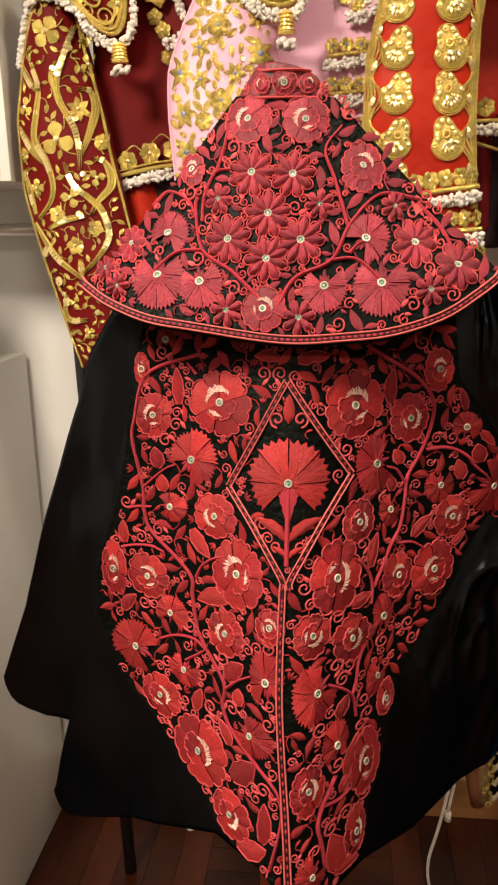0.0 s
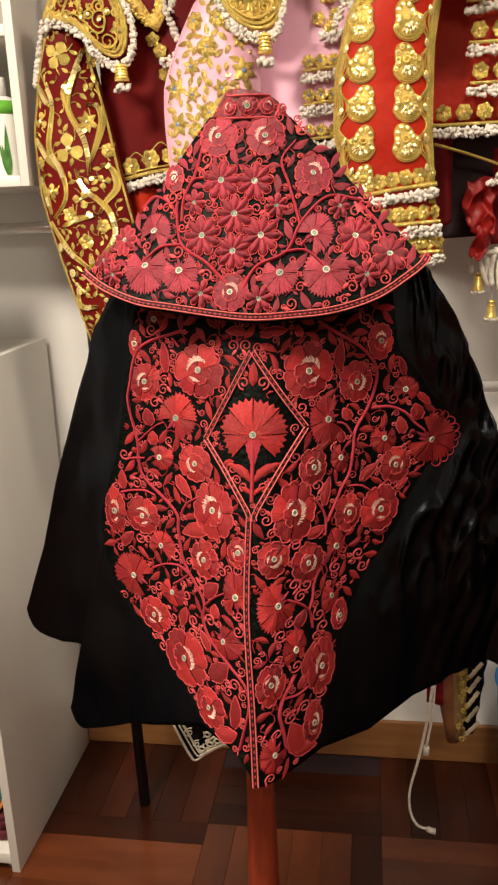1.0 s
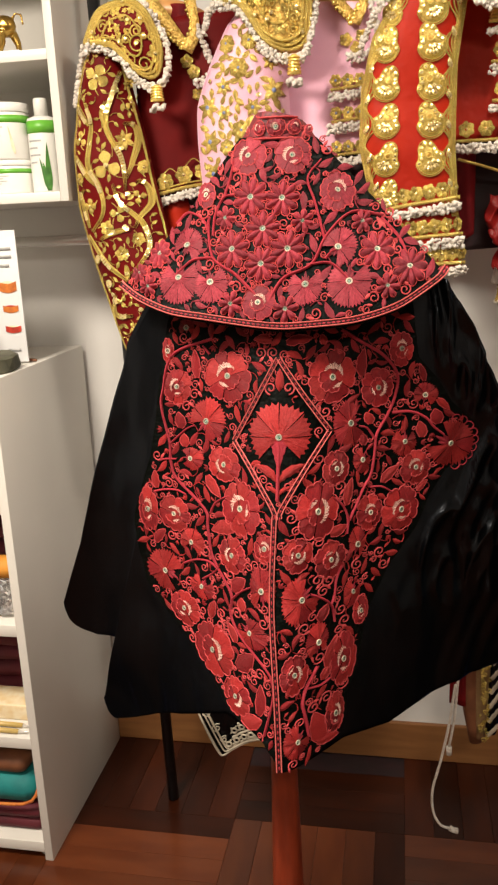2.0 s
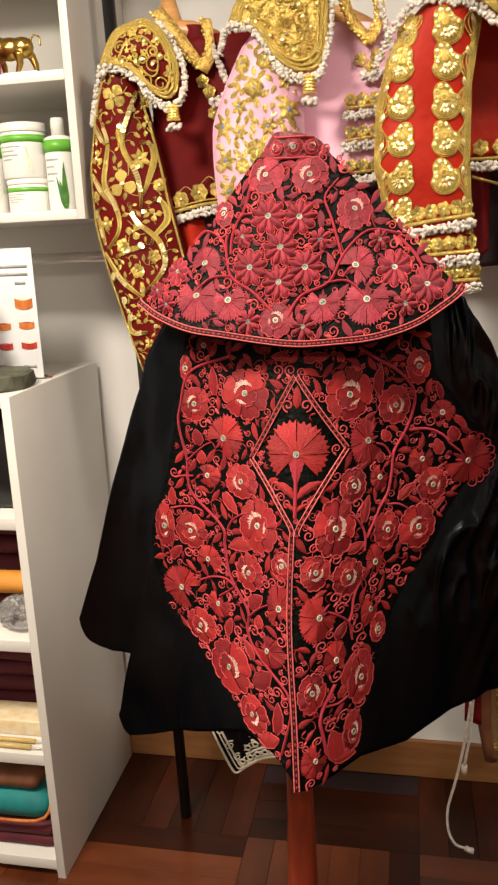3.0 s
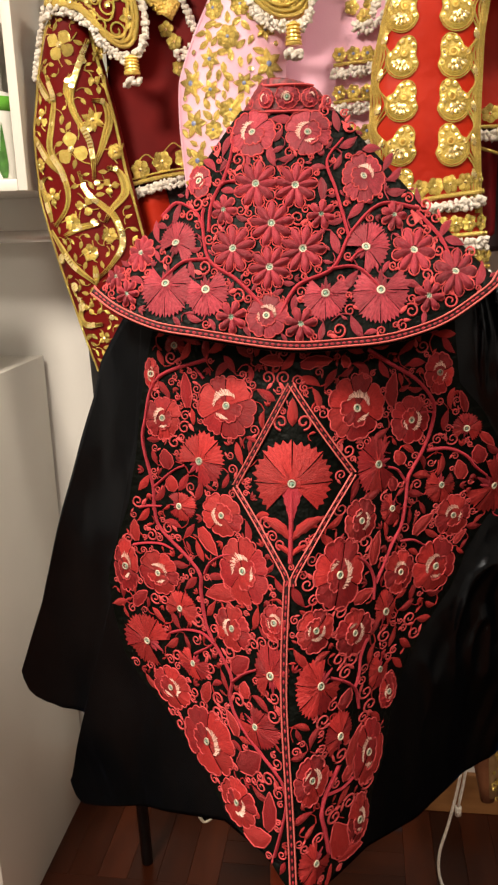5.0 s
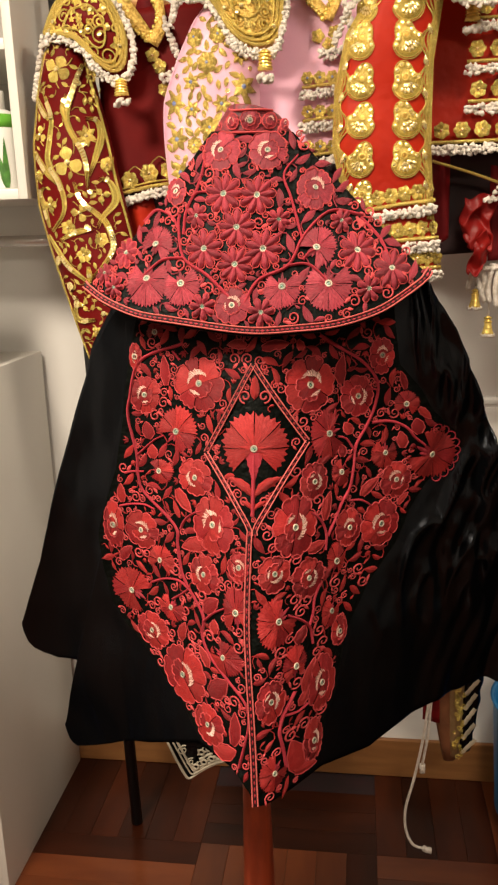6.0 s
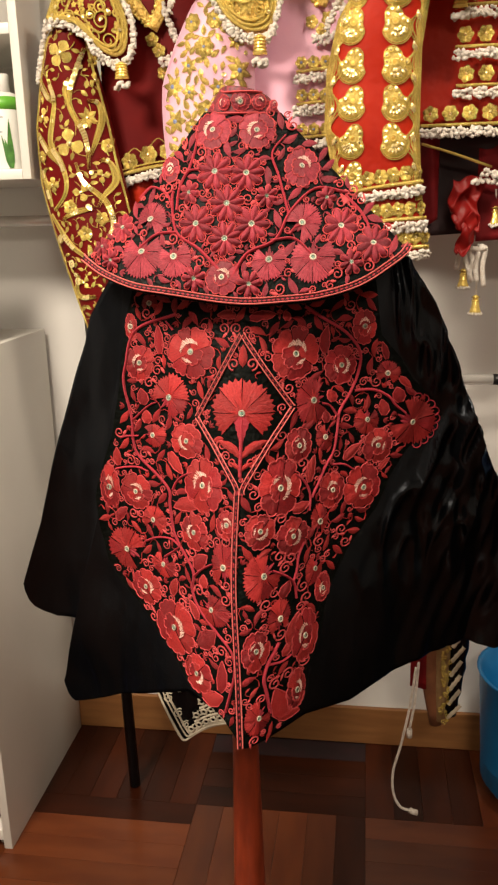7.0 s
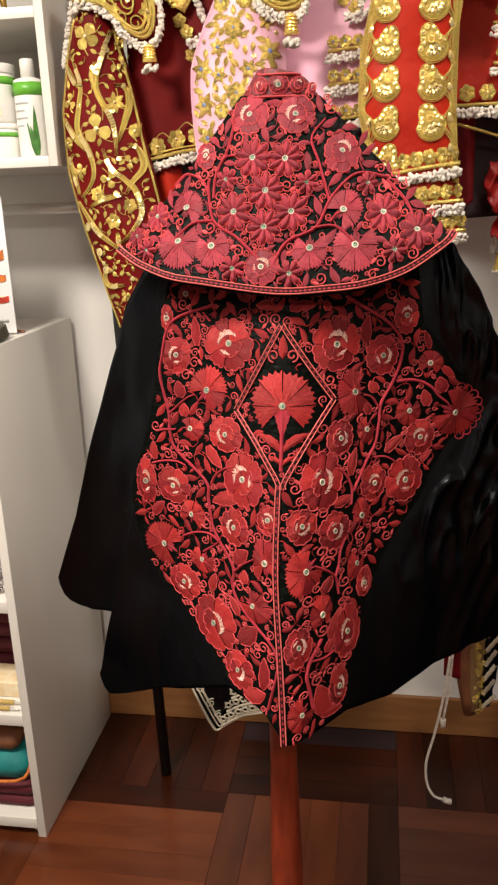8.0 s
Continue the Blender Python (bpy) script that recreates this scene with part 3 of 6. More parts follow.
def flank_folds(x, z):
    """Crisp upright wrinkles where the satin hangs from the shoulder, and a soft swell at the other flank."""
    if -0.1 < x < 0.2:
        return 0.0
    right = min(1.0, max(0.0, (x - along(PANEL_R, z) - 0.006) / 0.03)) * min(1.0, max(0.0, (z - 0.82) / 0.16)) * min(1.0, max(0.0, (x - 0.2) / 0.04))
    left = min(1.0, max(0.0, (along(PANEL_L, z) - 0.006 - x) / 0.03)) * min(1.0, max(0.0, (-0.1 - x) / 0.05))
    if right + left == 0:
        return 0.0
    lines = 1 - abs(noise.noise(Vector((40 * x + 1.4 * math.sin(9 * z), 0.3, 9 * z))))
    small = noise.noise(Vector((62 * x, 4.1, 30 * z)))
    broad = noise.noise(Vector((11 * x, 7.7, 9 * z)))
    return -right * (0.019 * lines ** 4 + 0.005 * small + 0.006 * broad) - left * 0.009 * broad


def cape_y(x, z):
    """Depth of the draped cape: a soft ridge at the front seam, falling away to both sides."""
    u, w = x - RIDGE, 1.3 - z
    r = math.sqrt(u * u + 0.0009)
    y = 0.8379 - 0.3939 * w + 0.0526 * w * w + 0.5882 * r + 0.0894 * u + 1.7538 * r * w + 0.2584 * u * w - 1.3302 * u * u
    if y > 0.98:
        y = 0.98 + 0.14 * math.tanh((y - 0.98) / 0.14)
    side = max(0.0, x - 0.24) + max(0.0, -0.17 - x) * 0.12
    return y + min(side * 5, 1) * (0.006 * math.sin(x * 95 + 9 * z + 2 * math.sin(14 * z)) + 0.011 * math.sin(x * 44 - 7 * z + 1) + 0.003 * math.sin(x * 190 - 16 * z + 3 * math.sin(20 * z)) + 0.004 * math.sin(38 * z - 30 * x)) + flank_folds(x, z)


def hood_y(x, z):
    k = 0.4 + 25 * max(0.0, z - 1.37)
    return 0.848 + 0.42 * (z - 1.36) + min(k * (x - 0.06) ** 2, 0.12) + 0.0012 * math.sin(60 * x + 20 * z)


CUT_TOP = [(-0.283, 0.643), (-0.277, 0.656), (-0.257, 0.718), (-0.228, 0.802), (-0.170, 0.978), (-0.150, 1.08), (-0.12, 1.2), (-0.105, 1.36), (0.292, 1.36), (0.296, 1.348),
           (0.330, 1.293), (0.372, 1.185), (0.419, 1.064), (0.442, 1.011), (0.50, 0.86), (0.545, 0.71)]
CUT_HEM = [(-0.283, 0.632), (-0.281, 0.615), (-0.275, 0.605), (-0.266, 0.602), (-0.242, 0.617), (-0.135, 0.69), (-0.01, 0.772), (0.037, 0.775), (0.062, 0.765), (0.078, 0.736), (0.1, 0.735),
           (0.154, 0.731), (0.217, 0.699), (0.308, 0.693), (0.39, 0.683), (0.474, 0.675), (0.545, 0.68)]
FLAP_TOP = [(-0.335, 0.83), (-0.28, 0.954), (-0.225, 1.109), (-0.174, 1.243), (-0.164, 1.284), (-0.13, 1.338), (-0.08, 1.37)]
FLAP_HEM = [(-0.335, 0.815), (-0.332, 0.797), (-0.323, 0.783), (-0.305, 0.775), (-0.28, 0.772), (-0.228, 0.782), (-0.15, 0.83), (-0.08, 0.88)]
PANEL_L = [(0.736, 0.078), (0.753, 0.070), (0.774, 0.052), (0.777, 0.020), (0.780, 0.004), (0.791, -0.012), (0.813, -0.033), (0.83, -0.06), (0.853, -0.081), (0.868, -0.103), (0.888, -0.128), (0.916, -0.15), (0.963, -0.16), (1.011, -0.166), (1.032, -0.162), (1.074, -0.147), (1.115, -0.131), (1.177, -0.118), (1.234, -0.110), (1.275, -0.103), (1.33, -0.09)]
PANEL_R = [(0.736, 0.09), (0.739, 0.124), (0.745, 0.144), (0.762, 0.154), (0.799, 0.157), (0.824, 0.17), (0.898, 0.183), (0.95, 0.210), (0.999, 0.251), (1.022, 0.261), (1.046, 0.27), (1.082, 0.295), (1.097, 0.318), (1.122, 0.341), (1.147, 0.337), (1.187, 0.3), (1.218, 0.283), (1.253, 0.254), (1.33, 0.245)]
HOOD_HEM = [(-0.154, 1.362), (-0.123, 1.342), (-0.08, 1.326), (-0.033, 1.318), (0.026, 1.309), (0.077, 1.304), (0.126, 1.306), (0.176, 1.311), (0.225, 1.325), (0.262, 1.347), (0.280, 1.360), (0.288, 1.368)]


def sheet(depth, low, high, x0, x1, nx, nz, h=0.0):
    """A cloth cut between a hem and an upper edge, both tables over x."""
    bm = bmesh.new()
    cols = []
    for i in range(nx + 1):
        x = x0 + (x1 - x0) * i / nx
        a, b = along(low, x), along(high, x)
        cols.append([bm.verts.new(on(depth, x, a + (b - a) * j / nz, h)) for j in range(nz + 1)])
    for a, b in zip(cols, cols[1:]):
        for j in range(nz):
            bm.faces.new((a[j], b[j], b[j + 1], a[j + 1]))
    return bm


def thicken(ob, t):
    m = ob.modifiers.new("thickness", "SOLIDIFY")
    m.thickness, m.offset = t, -1
    return ob


cape = empty("embroidered_cape", "black satin cape embroidered with crimson flowers on a dress form", "cape", (0.06, 0.95, 0.0))
thicken(part("front_cloth", sheet(cape_y, CUT_HEM, CUT_TOP, -0.283, 0.545, 280, 110), BLACK, cape, "black satin cloth"), 0.003)
thicken(part("side_flap", sheet(lambda x, z: cape_y(x, z) + 0.016 + 0.004 * math.sin(30 * x - 4 * z), FLAP_HEM, FLAP_TOP, -0.335, -0.08, 60, 40), BLACK, cape, "black satin flap with a rounded corner"), 0.003)
bm = bmesh.new()
rows = []
for i in range(101):
    z = 0.737 + (1.33 - 0.737) * i / 100
    a, b = along(PANEL_L, z) - 0.002, along(PANEL_R, z) + 0.001
    rows.append([bm.verts.new(on(cape_y, a + (b - a) * j / 90, z, 0.0014 + 0.0012 * noise.noise(Vector((a + (b - a) * j / 90, 0, z)) * 70))) for j in range(91)])
for a, b in zip(rows, rows[1:]):
    for j in range(90):
        bm.faces.new((a[j], a[j + 1], b[j + 1], b[j]))
panel = part("embroidered_panel", bm, GROUND, cape, "puckered black panel covered with crimson embroidery")

# hood-like shoulder cape
hem_line = spline(HOOD_HEM, 0.006)
bm = bmesh.new()
NV = 36
cols = []
count = len(hem_line)
for i, (hx, hz) in enumerate(hem_line):
    s = i / (count - 1)
    tx, tz = 0.008 + 0.107 * s, 1.558 - 0.005 * s
    cols.append([bm.verts.new(on(hood_y, hx + (tx - hx) * j / NV, hz + (tz - hz) * j / NV, 0.0)) for j in range(NV + 1)])
for side in (0, -1):
    edge = cols[side]
    turn = [[bm.verts.new(v.co + Vector((dx * (1 if side == 0 else -1), dy * (0.5 + 0.5 * j / NV), -0.3 * dy))) for j, v in enumerate(edge)] for dx, dy in ((0.002, 0.010), (0.006, 0.024), (0.012, 0.04))]
    cols = turn[::-1] + cols if side == 0 else cols + turn
for a, b in zip(cols, cols[1:]):
    for j in range(NV):
        bm.faces.new((a[j], b[j], b[j + 1], a[j + 1]))
hood = thicken(part("shoulder_cape", bm, GROUND, cape, "flared embroidered shoulder cape with a corded edge"), 0.004)

# stand-up collar
CX, CY = 0.0615, 0.978


def collar_r(z):
    return 0.0565 - 0.72 * max(0.0, z - 1.552)


def collar_y(x, z):
    q = min(0.98, abs(x - CX) / collar_r(z))
    return CY - 0.05 * math.sqrt(1 - q * q)


bm = bmesh.new()
rows = []
for z, t in ((1.546, 0), (1.553, 0), (1.563, 0), (1.573, 0), (1.581, 0), (1.5825, 0.001), (1.581, 0.003), (1.55, 0.003)):
    r = collar_r(z) - t
    rows.append([bm.verts.new((CX + r * math.cos(2 * math.pi * k / 48), CY - (0.05 - t) * math.sin(2 * math.pi * k / 48), z + 0.004 * math.sin(2 * math.pi * k / 48) - 0.006 * math.cos(2 * math.pi * k / 48))) for k in range(48)])
for a, b in zip(rows, rows[1:]):
    for k in range(48):
        bm.faces.new((a[k], a[(k + 1) % 48], b[(k + 1) % 48], b[k]))
collar = part("collar", bm, COLLAR, cape, "stiff stand-up collar embroidered in crimson")


def paint(bm, first, index):
    bm.faces.ensure_lookup_table()
    for f in bm.faces[first:]:
        f.material_index = index


def eye(bm, surface, x, z, r, index, sx=1.0, lift=0.004):
    """The small ringed bead in a flower's middle."""
    r = 0.0037 if r > 0.0023 else 0.0031
    n0 = len(bm.faces)
    c0 = on(surface, x, z, lift)
    n = c0 - on(surface, x, z, 0)
    ring(bm, c0, n, r, r * 0.28, 14)
    paint(bm, n0, index)
    n0 = len(bm.faces)
    dome(bm, surface, x, z, r * 0.85, 0.0015, lambda a: 1, lift - 0.001, 2, 10, sx)
    paint(bm, n0, index + 1)


def motif(name, bm, mats, parent, label=""):
    ob = part(name, bm, mats[0], parent, label)
    for m in mats[1:]:
        ob.data.materials.append(m)
    return ob


def daisy(surface, x, z, r, parent, mats, rng, petals=9):
    bm, sx, a0 = bmesh.new(), squeeze(surface, x, z), rng.random()
    for k in range(petals):
        a = a0 + 2 * math.pi * k / petals
        blade(bm, surface, x, z, a, r * 0.86, r * (0.195 if petals > 8 else 0.245), 0.0062, lambda s: (math.sin(math.pi * (0.1 + 0.9 * s) ** 1.25) + 0.02) ** 0.6 if s < 1 else 0.12, 0.0016, 6, 4, sx, r * 0.16)
    n0 = len(bm.faces)
    for k in range(petals):
        a = a0 + 2 * math.pi * k / petals
        cord(bm, surface, [(x + sx * q * r * math.cos(a + d), z + q * r * math.sin(a + d)) for q, d in ((0.3, 0.1), (0.6, 0.29), (0.9, 0.27), (1.05, 0), (0.9, -0.27), (0.6, -0.29), (0.3, -0.1))], 0.0013, 0.0012, 0.0016, None, 0.006)
    paint(bm, n0, 1)
    eye(bm, surface, x, z, r * 0.13, 2, sx, 0.0032)
    return motif("daisy", bm, (mats[0], CORD, RING, EYE), parent)


def rose(surface, x, z, r, parent, mats, rng, bead=True, sx=None, up=None):
    """A frilled poppy: scalloped petals round a smaller frilled heart, a hatched pale crescent or two and a ringed bead."""
    bm, a0 = bmesh.new(), rng.random() * 6
    sx = sx or squeeze(surface, x, z)
    outer = rng.choice((5, 5, 6))
    cuts = [a0 + 2 * math.pi * (k + rng.uniform(-0.2, 0.2)) / outer for k in range(outer)]
    cuts.append(cuts[0] + 2 * math.pi)
    up = rng.choice((0.9, 1.5, 2.2, 2.6)) if up is None else up
    rims = []
    for k in range(outer):
        n0 = len(bm.faces)
        b0, b1 = cuts[k] + 0.018, cuts[k + 1] - 0.018
        long, waves = rng.uniform(0.95, 1.07), rng.choice((2, 3, 3))

        def lobe(a, b0=b0, b1=b1, waves=waves):
            t = (a - b0) / (b1 - b0)
            return 0.86 + 0.06 * max(0.0, math.sin(math.pi * t)) ** 0.5 + 0.10 * abs(math.sin(math.pi * waves * t)) ** 0.6
        dome(bm, surface, x, z, r * long, 0.0022 + 0.0008 * rng.random(), lobe, 0.0014 + 0.0007 * (k % 2), 4, 20, sx, 0.0, b0, b1, 0.12)
        paint(bm, n0, 1 if rng.random() < 0.4 else 0)
        rims.append([(x + sx * r * long * lobe(b) * math.cos(b), z + r * long * lobe(b) * math.sin(b)) for b in [b0 + (b1 - b0) * i / 20 for i in range(21)]])
    n0 = len(bm.faces)
    low = up + math.pi + rng.uniform(-0.5, 0.5)
    hr = r * rng.uniform(0.50, 0.58)
    for k, (d0, d1) in enumerate(((-1.35, -0.42), (-0.40, 0.45), (0.47, 1.4))):
        def frill(a, d0=d0, d1=d1):
            t = (a - low - d0) / (d1 - d0)
            return 0.80 + 0.14 * max(0.0, math.sin(math.pi * t)) ** 0.5 + 0.10 * abs(math.sin(2 * math.pi * t)) ** 0.7
        dome(bm, surface, x, z, hr, 0.0012, frill, 0.0034 + 0.0004 * (k % 2), 3, 14, sx, 0.0, low + d0, low + d1, 0.1)
        rims.append([(x + sx * hr * frill(b) * math.cos(b), z + hr * frill(b) * math.sin(b)) for b in [low + d0 + (d1 - d0) * i / 14 for i in range(15)]])
    paint(bm, n0, rng.choice((0, 1)))
    n0 = len(bm.faces)
    for mid, span, n, wide in ((up, 2.3, 20, 0.21), (up + rng.choice((-2.3, 2.3)), 1.0, 10, 0.13))[:rng.choice((1, 2, 2))]:
        for k in range(n):
            a = mid + span * (k / (n - 1) - 0.5)
            swell = 0.25 + 0.75 * math.sin(math.pi * (k + 0.4) / n)
            blade(bm, surface, x, z, a, r * wide * swell * rng.uniform(0.75, 1.15), r * 0.021, 0.0007, lambda s: 1, 0.0046, 2, 2, sx, r * (0.42 - 0.1 * swell) + rng.uniform(-0.02, 0.02) * r, 0.15)
    paint(bm, n0, 2)
    n0 = len(bm.faces)
    for pts in rims:
        cord(bm, surface, pts, 0.0013, 0.0012, 0.0040 if len(pts) < 20 else 0.0020, None, 0.003, smooth=False)
    paint(bm, n0, 3)
    if bead:
        eye(bm, surface, x, z, max(r * 0.085, 0.0022), 4, sx, 0.0048)
    return motif("rose", bm, (mats[0], mats[1], PALE, CORD, RING, EYE), parent)


def carnation(surface, x, z, r, angle, parent, mats, rng, petals=6, span=4.7, sx=None):
    """A fan of flat petals with saw-toothed tips, slits between them, a zigzag heart and a calyx."""
    bm, sx = bmesh.new(), sx or squeeze(surface, x, z)
    mid = math.radians(angle)
    r = r * 1.04
    for k in range(petals):
        a0 = mid - span / 2 + span * k / petals + 0.02
        a1 = mid - span / 2 + span * (k + 1) / petals - 0.02
        long = (1.0 - 0.14 * abs(2 * (k + 0.5) / petals - 1)) * rng.uniform(0.95, 1.05)
        n0 = len(bm.faces)
        teeth = rng.choice((4.0, 5.0))
        dome(bm, surface, x, z, r * long, 0.0024, lambda a, n=a0, w=a1 - a0: 0.88 + 0.12 * abs(1 - 2 * (((a - n) / w * teeth) % 1.0)), 0.0014 + 0.0006 * (k % 2), 4, 20, sx, 0.0, a0, a1, 0.06)
        paint(bm, n0, 1 if rng.random() < 0.35 else 0)
    n0 = len(bm.faces)
    for k in range(9):
        a = mid + span * (k / 8 - 0.5) * 0.8
        blade(bm, surface, x, z, a, r * (0.41 if k % 2 else 0.28), r * 0.088, 0.0006, lambda s: 1 - 0.95 * s, 0.0032, 3, 2, sx, r * 0.10)
    paint(bm, n0, 5)
    n0 = len(bm.faces)
    for k in range(9):
        a = mid + span * (k / 8 - 0.5) * 0.8
        blade(bm, surface, x, z, a, r * (0.37 if k % 2 else 0.24), r * 0.05, 0.0008, lambda s: 1 - 0.95 * s, 0.0042, 3, 2, sx, r * 0.10)
    n0 = len(bm.faces)
    for d, q in ((-0.55, 0.42), (0, 0.62), (0.55, 0.42)):
        blade(bm, surface, x, z, mid + math.pi + d, r * q, r * 0.15, 0.0018, lambda s: (1 - 0.85 * s) * (1 - 0.15 * math.sin(20 * s)), 0.0016, 5, 4, sx, 0.0, -0.3 * d)
    paint(bm, n0, 2)
    eye(bm, surface, x, z, max(r * 0.09, 0.0022), 3, sx, 0.0046)
    return motif("carnation", bm, (mats[0], mats[1], STEM if mats[0] is RED else TOPLIT_RED2, RING, EYE, MAROON_BAND), parent)


class Field:
    """Which spots of an embroidered cloth are already taken."""

    def __init__(self, x0, x1, z0, z1, step=0.0015):
        self.x0, self.z0, self.step = x0, z0, step
        self.g = np.zeros((int((x1 - x0) / step) + 2, int((z1 - z0) / step) + 2), bool)

    def patch(self, x, z, r):
        i, j, k = (x - self.x0) / self.step, (z - self.z0) / self.step, r / self.step
        a0, a1 = max(0, int(i - k)), min(self.g.shape[0], int(i + k) + 2)
        b0, b1 = max(0, int(j - k)), min(self.g.shape[1], int(j + k) + 2)
        u, v = np.ogrid[a0:a1, b0:b1]
        return slice(a0, a1), slice(b0, b1), (u - i) ** 2 + (v - j) ** 2 <= k * k

    def mark(self, x, z, r):
        a, b, m = self.patch(x, z, r)
        self.g[a, b] |= m

    def free(self, x, z, r):
        a, b, m = self.patch(x, z, r)
        return not (self.g[a, b] & m).any()


def border(surface, pts, parent, width=0.0052, name="border_cord", field=None):
    """Two couched cords with a chain of short stitches between them."""
    line = spline(pts, 0.004)
    normals = []
    for i in range(len(line)):
        d = line[min(i + 1, len(line) - 1)] - line[max(i - 1, 0)]
        normals.append(np.array((-d[1], d[0])) / (np.linalg.norm(d) + 1e-9))
        if field:
            field.mark(line[i][0], line[i][1], width * 0.75)
    for s in (-1, 1):
        bm = bmesh.new()
        cord(bm, surface, [p + s * width / 2 * n for p, n in zip(line, normals)], width * 0.29, width * 0.28, 0.0034, smooth=False)
        part(name, bm, EDGE, parent)
    bm = bmesh.new()
    cord(bm, surface, line, width * 0.95, 0.0012, 0.0024, smooth=False)
    part("border_ground", bm, MAROON_BAND, parent)
    bm = bmesh.new()
    for i in range(1, len(line) - 1, 2):
        d = line[i + 1] - line[i - 1]
        blade(bm, surface, line[i][0], line[i][1], math.atan2(d[1], d[0]), 0.0052, width * 0.2, 0.0012, None, 0.0036, 3, 2)
    part("chain_stitch", bm, STEM, parent, kind="stuff")


rng = random.Random(7)
# flowers of the body: x, z, radius, width over height, and the turn of the crescent or of the fan
BODY_ROSES = [(-0.0047, 1.2387, 0.0345, 1.03, 110), (-0.0838, 1.2211, 0.0250, 0.85, 140), (-0.0098, 1.1186, 0.0242, 1.02, 200), (0.0167, 1.0638, 0.0374, 0.78, 125), (-0.0946, 1.0351, 0.026, 1.03, 60),
              (-0.1400, 1.036, 0.034, 0.5, 60), (-0.0965, 1.2715, 0.0184, 0.45, 200), (0.1188, 1.0608, 0.0374, 0.68, -10), (0.1372, 1.2348, 0.0355, 0.87, 70), (0.2307, 1.2661, 0.0241, 0.71, 90),
              (0.1984, 1.2146, 0.0263, 0.83, -20), (0.1424, 1.1123, 0.0234, 0.74, -20), (0.2508, 1.0941, 0.0261, 0.81, 110), (0.2300, 1.0346, 0.0325, 0.8, 130), (0.187, 1.0412, 0.0249, 0.68, 100),
              (0.0038, 0.9979, 0.0232, 0.93, 170), (0.0535, 1.0193, 0.0189, 0.8, 60), (0.0946, 1.0103, 0.0221, 0.84, -60), (0.1352, 0.9919, 0.025, 0.75, -30), (-0.0811, 0.895, 0.0249, 1.1, 20),
              (-0.0299, 0.854, 0.0375, 0.93, 20), (0.0105, 0.8095, 0.025, 0.93, -30), (0.0913, 0.8578, 0.0259, 0.63, 0), (0.1510, 0.8482, 0.037, 0.45, 130), (0.1410, 0.7779, 0.0278, 0.41, 30), (0.1740, 0.9045, 0.0209, 0.47, 150)]
BODY_CARNATIONS = [(-0.0379, 1.175, 0.0333, 0.92, 45), (-0.0643, 1.1203, 0.0179, 1.18, 0), (-0.0652, 0.9987, 0.0201, 1.17, 80), (-0.1140, 0.9438, 0.0365, 0.97, 160), (-0.0483, 0.9384, 0.02, 1.2, -110),
                   (0.0500, 0.9641, 0.0333, 0.62, 100), (0.0333, 0.9044, 0.0224, 1.2, -30), (0.1611, 1.1702, 0.0351, 0.64, 190), (0.2643, 1.1987, 0.0187, 1.0, 80), (0.3000, 1.123, 0.0377, 1.02, -35),
                   (0.2351, 1.1339, 0.0231, 0.85, -95), (0.1767, 1.1177, 0.0202, 0.64, -130), (0.0995, 0.9514, 0.0345, 0.74, 215), (0.1636, 0.9368, 0.0221, 0.58, -120), (0.1198, 0.8878, 0.0262, 0.59, 90),
                   (0.0955, 0.7699, 0.0238, 0.74, 225), (0.17, 1.0011, 0.0253, 0.48, 70), (-0.0678, 1.3036, 0.0123, 1.08, 90)]
VINES_L = [[(-0.029, 1.289), (-0.09, 1.266), (-0.107, 1.216), (-0.110, 1.189), (-0.099, 1.14), (-0.098, 1.114), (-0.089, 1.088), (-0.042, 1.05), (-0.038, 1.025), (-0.029, 0.985), (0.001, 0.945), (0.0, 0.92), (0.013, 0.897), (0.055, 0.867), (0.065, 0.851), (0.066, 0.828), (0.055, 0.78)],
           [(-0.098, 1.139), (-0.072, 1.161), (-0.057, 1.168)], [(-0.129, 1.064), (-0.111, 1.069), (-0.089, 1.071), (-0.074, 1.067)], [(-0.033, 1.048), (-0.026, 1.062), (-0.012, 1.073), (0.001, 1.078)],
           [(-0.033, 1.267), (-0.044, 1.279)], [(-0.08, 0.964), (-0.06, 0.974), (-0.037, 0.978), (-0.022, 0.972)], [(0.003, 0.939), (0.018, 0.954), (0.034, 0.965)], [(-0.047, 0.95), (-0.027, 0.966), (-0.019, 0.975)],
           [(-0.118, 1.112), (-0.108, 1.115), (-0.088, 1.117)]]
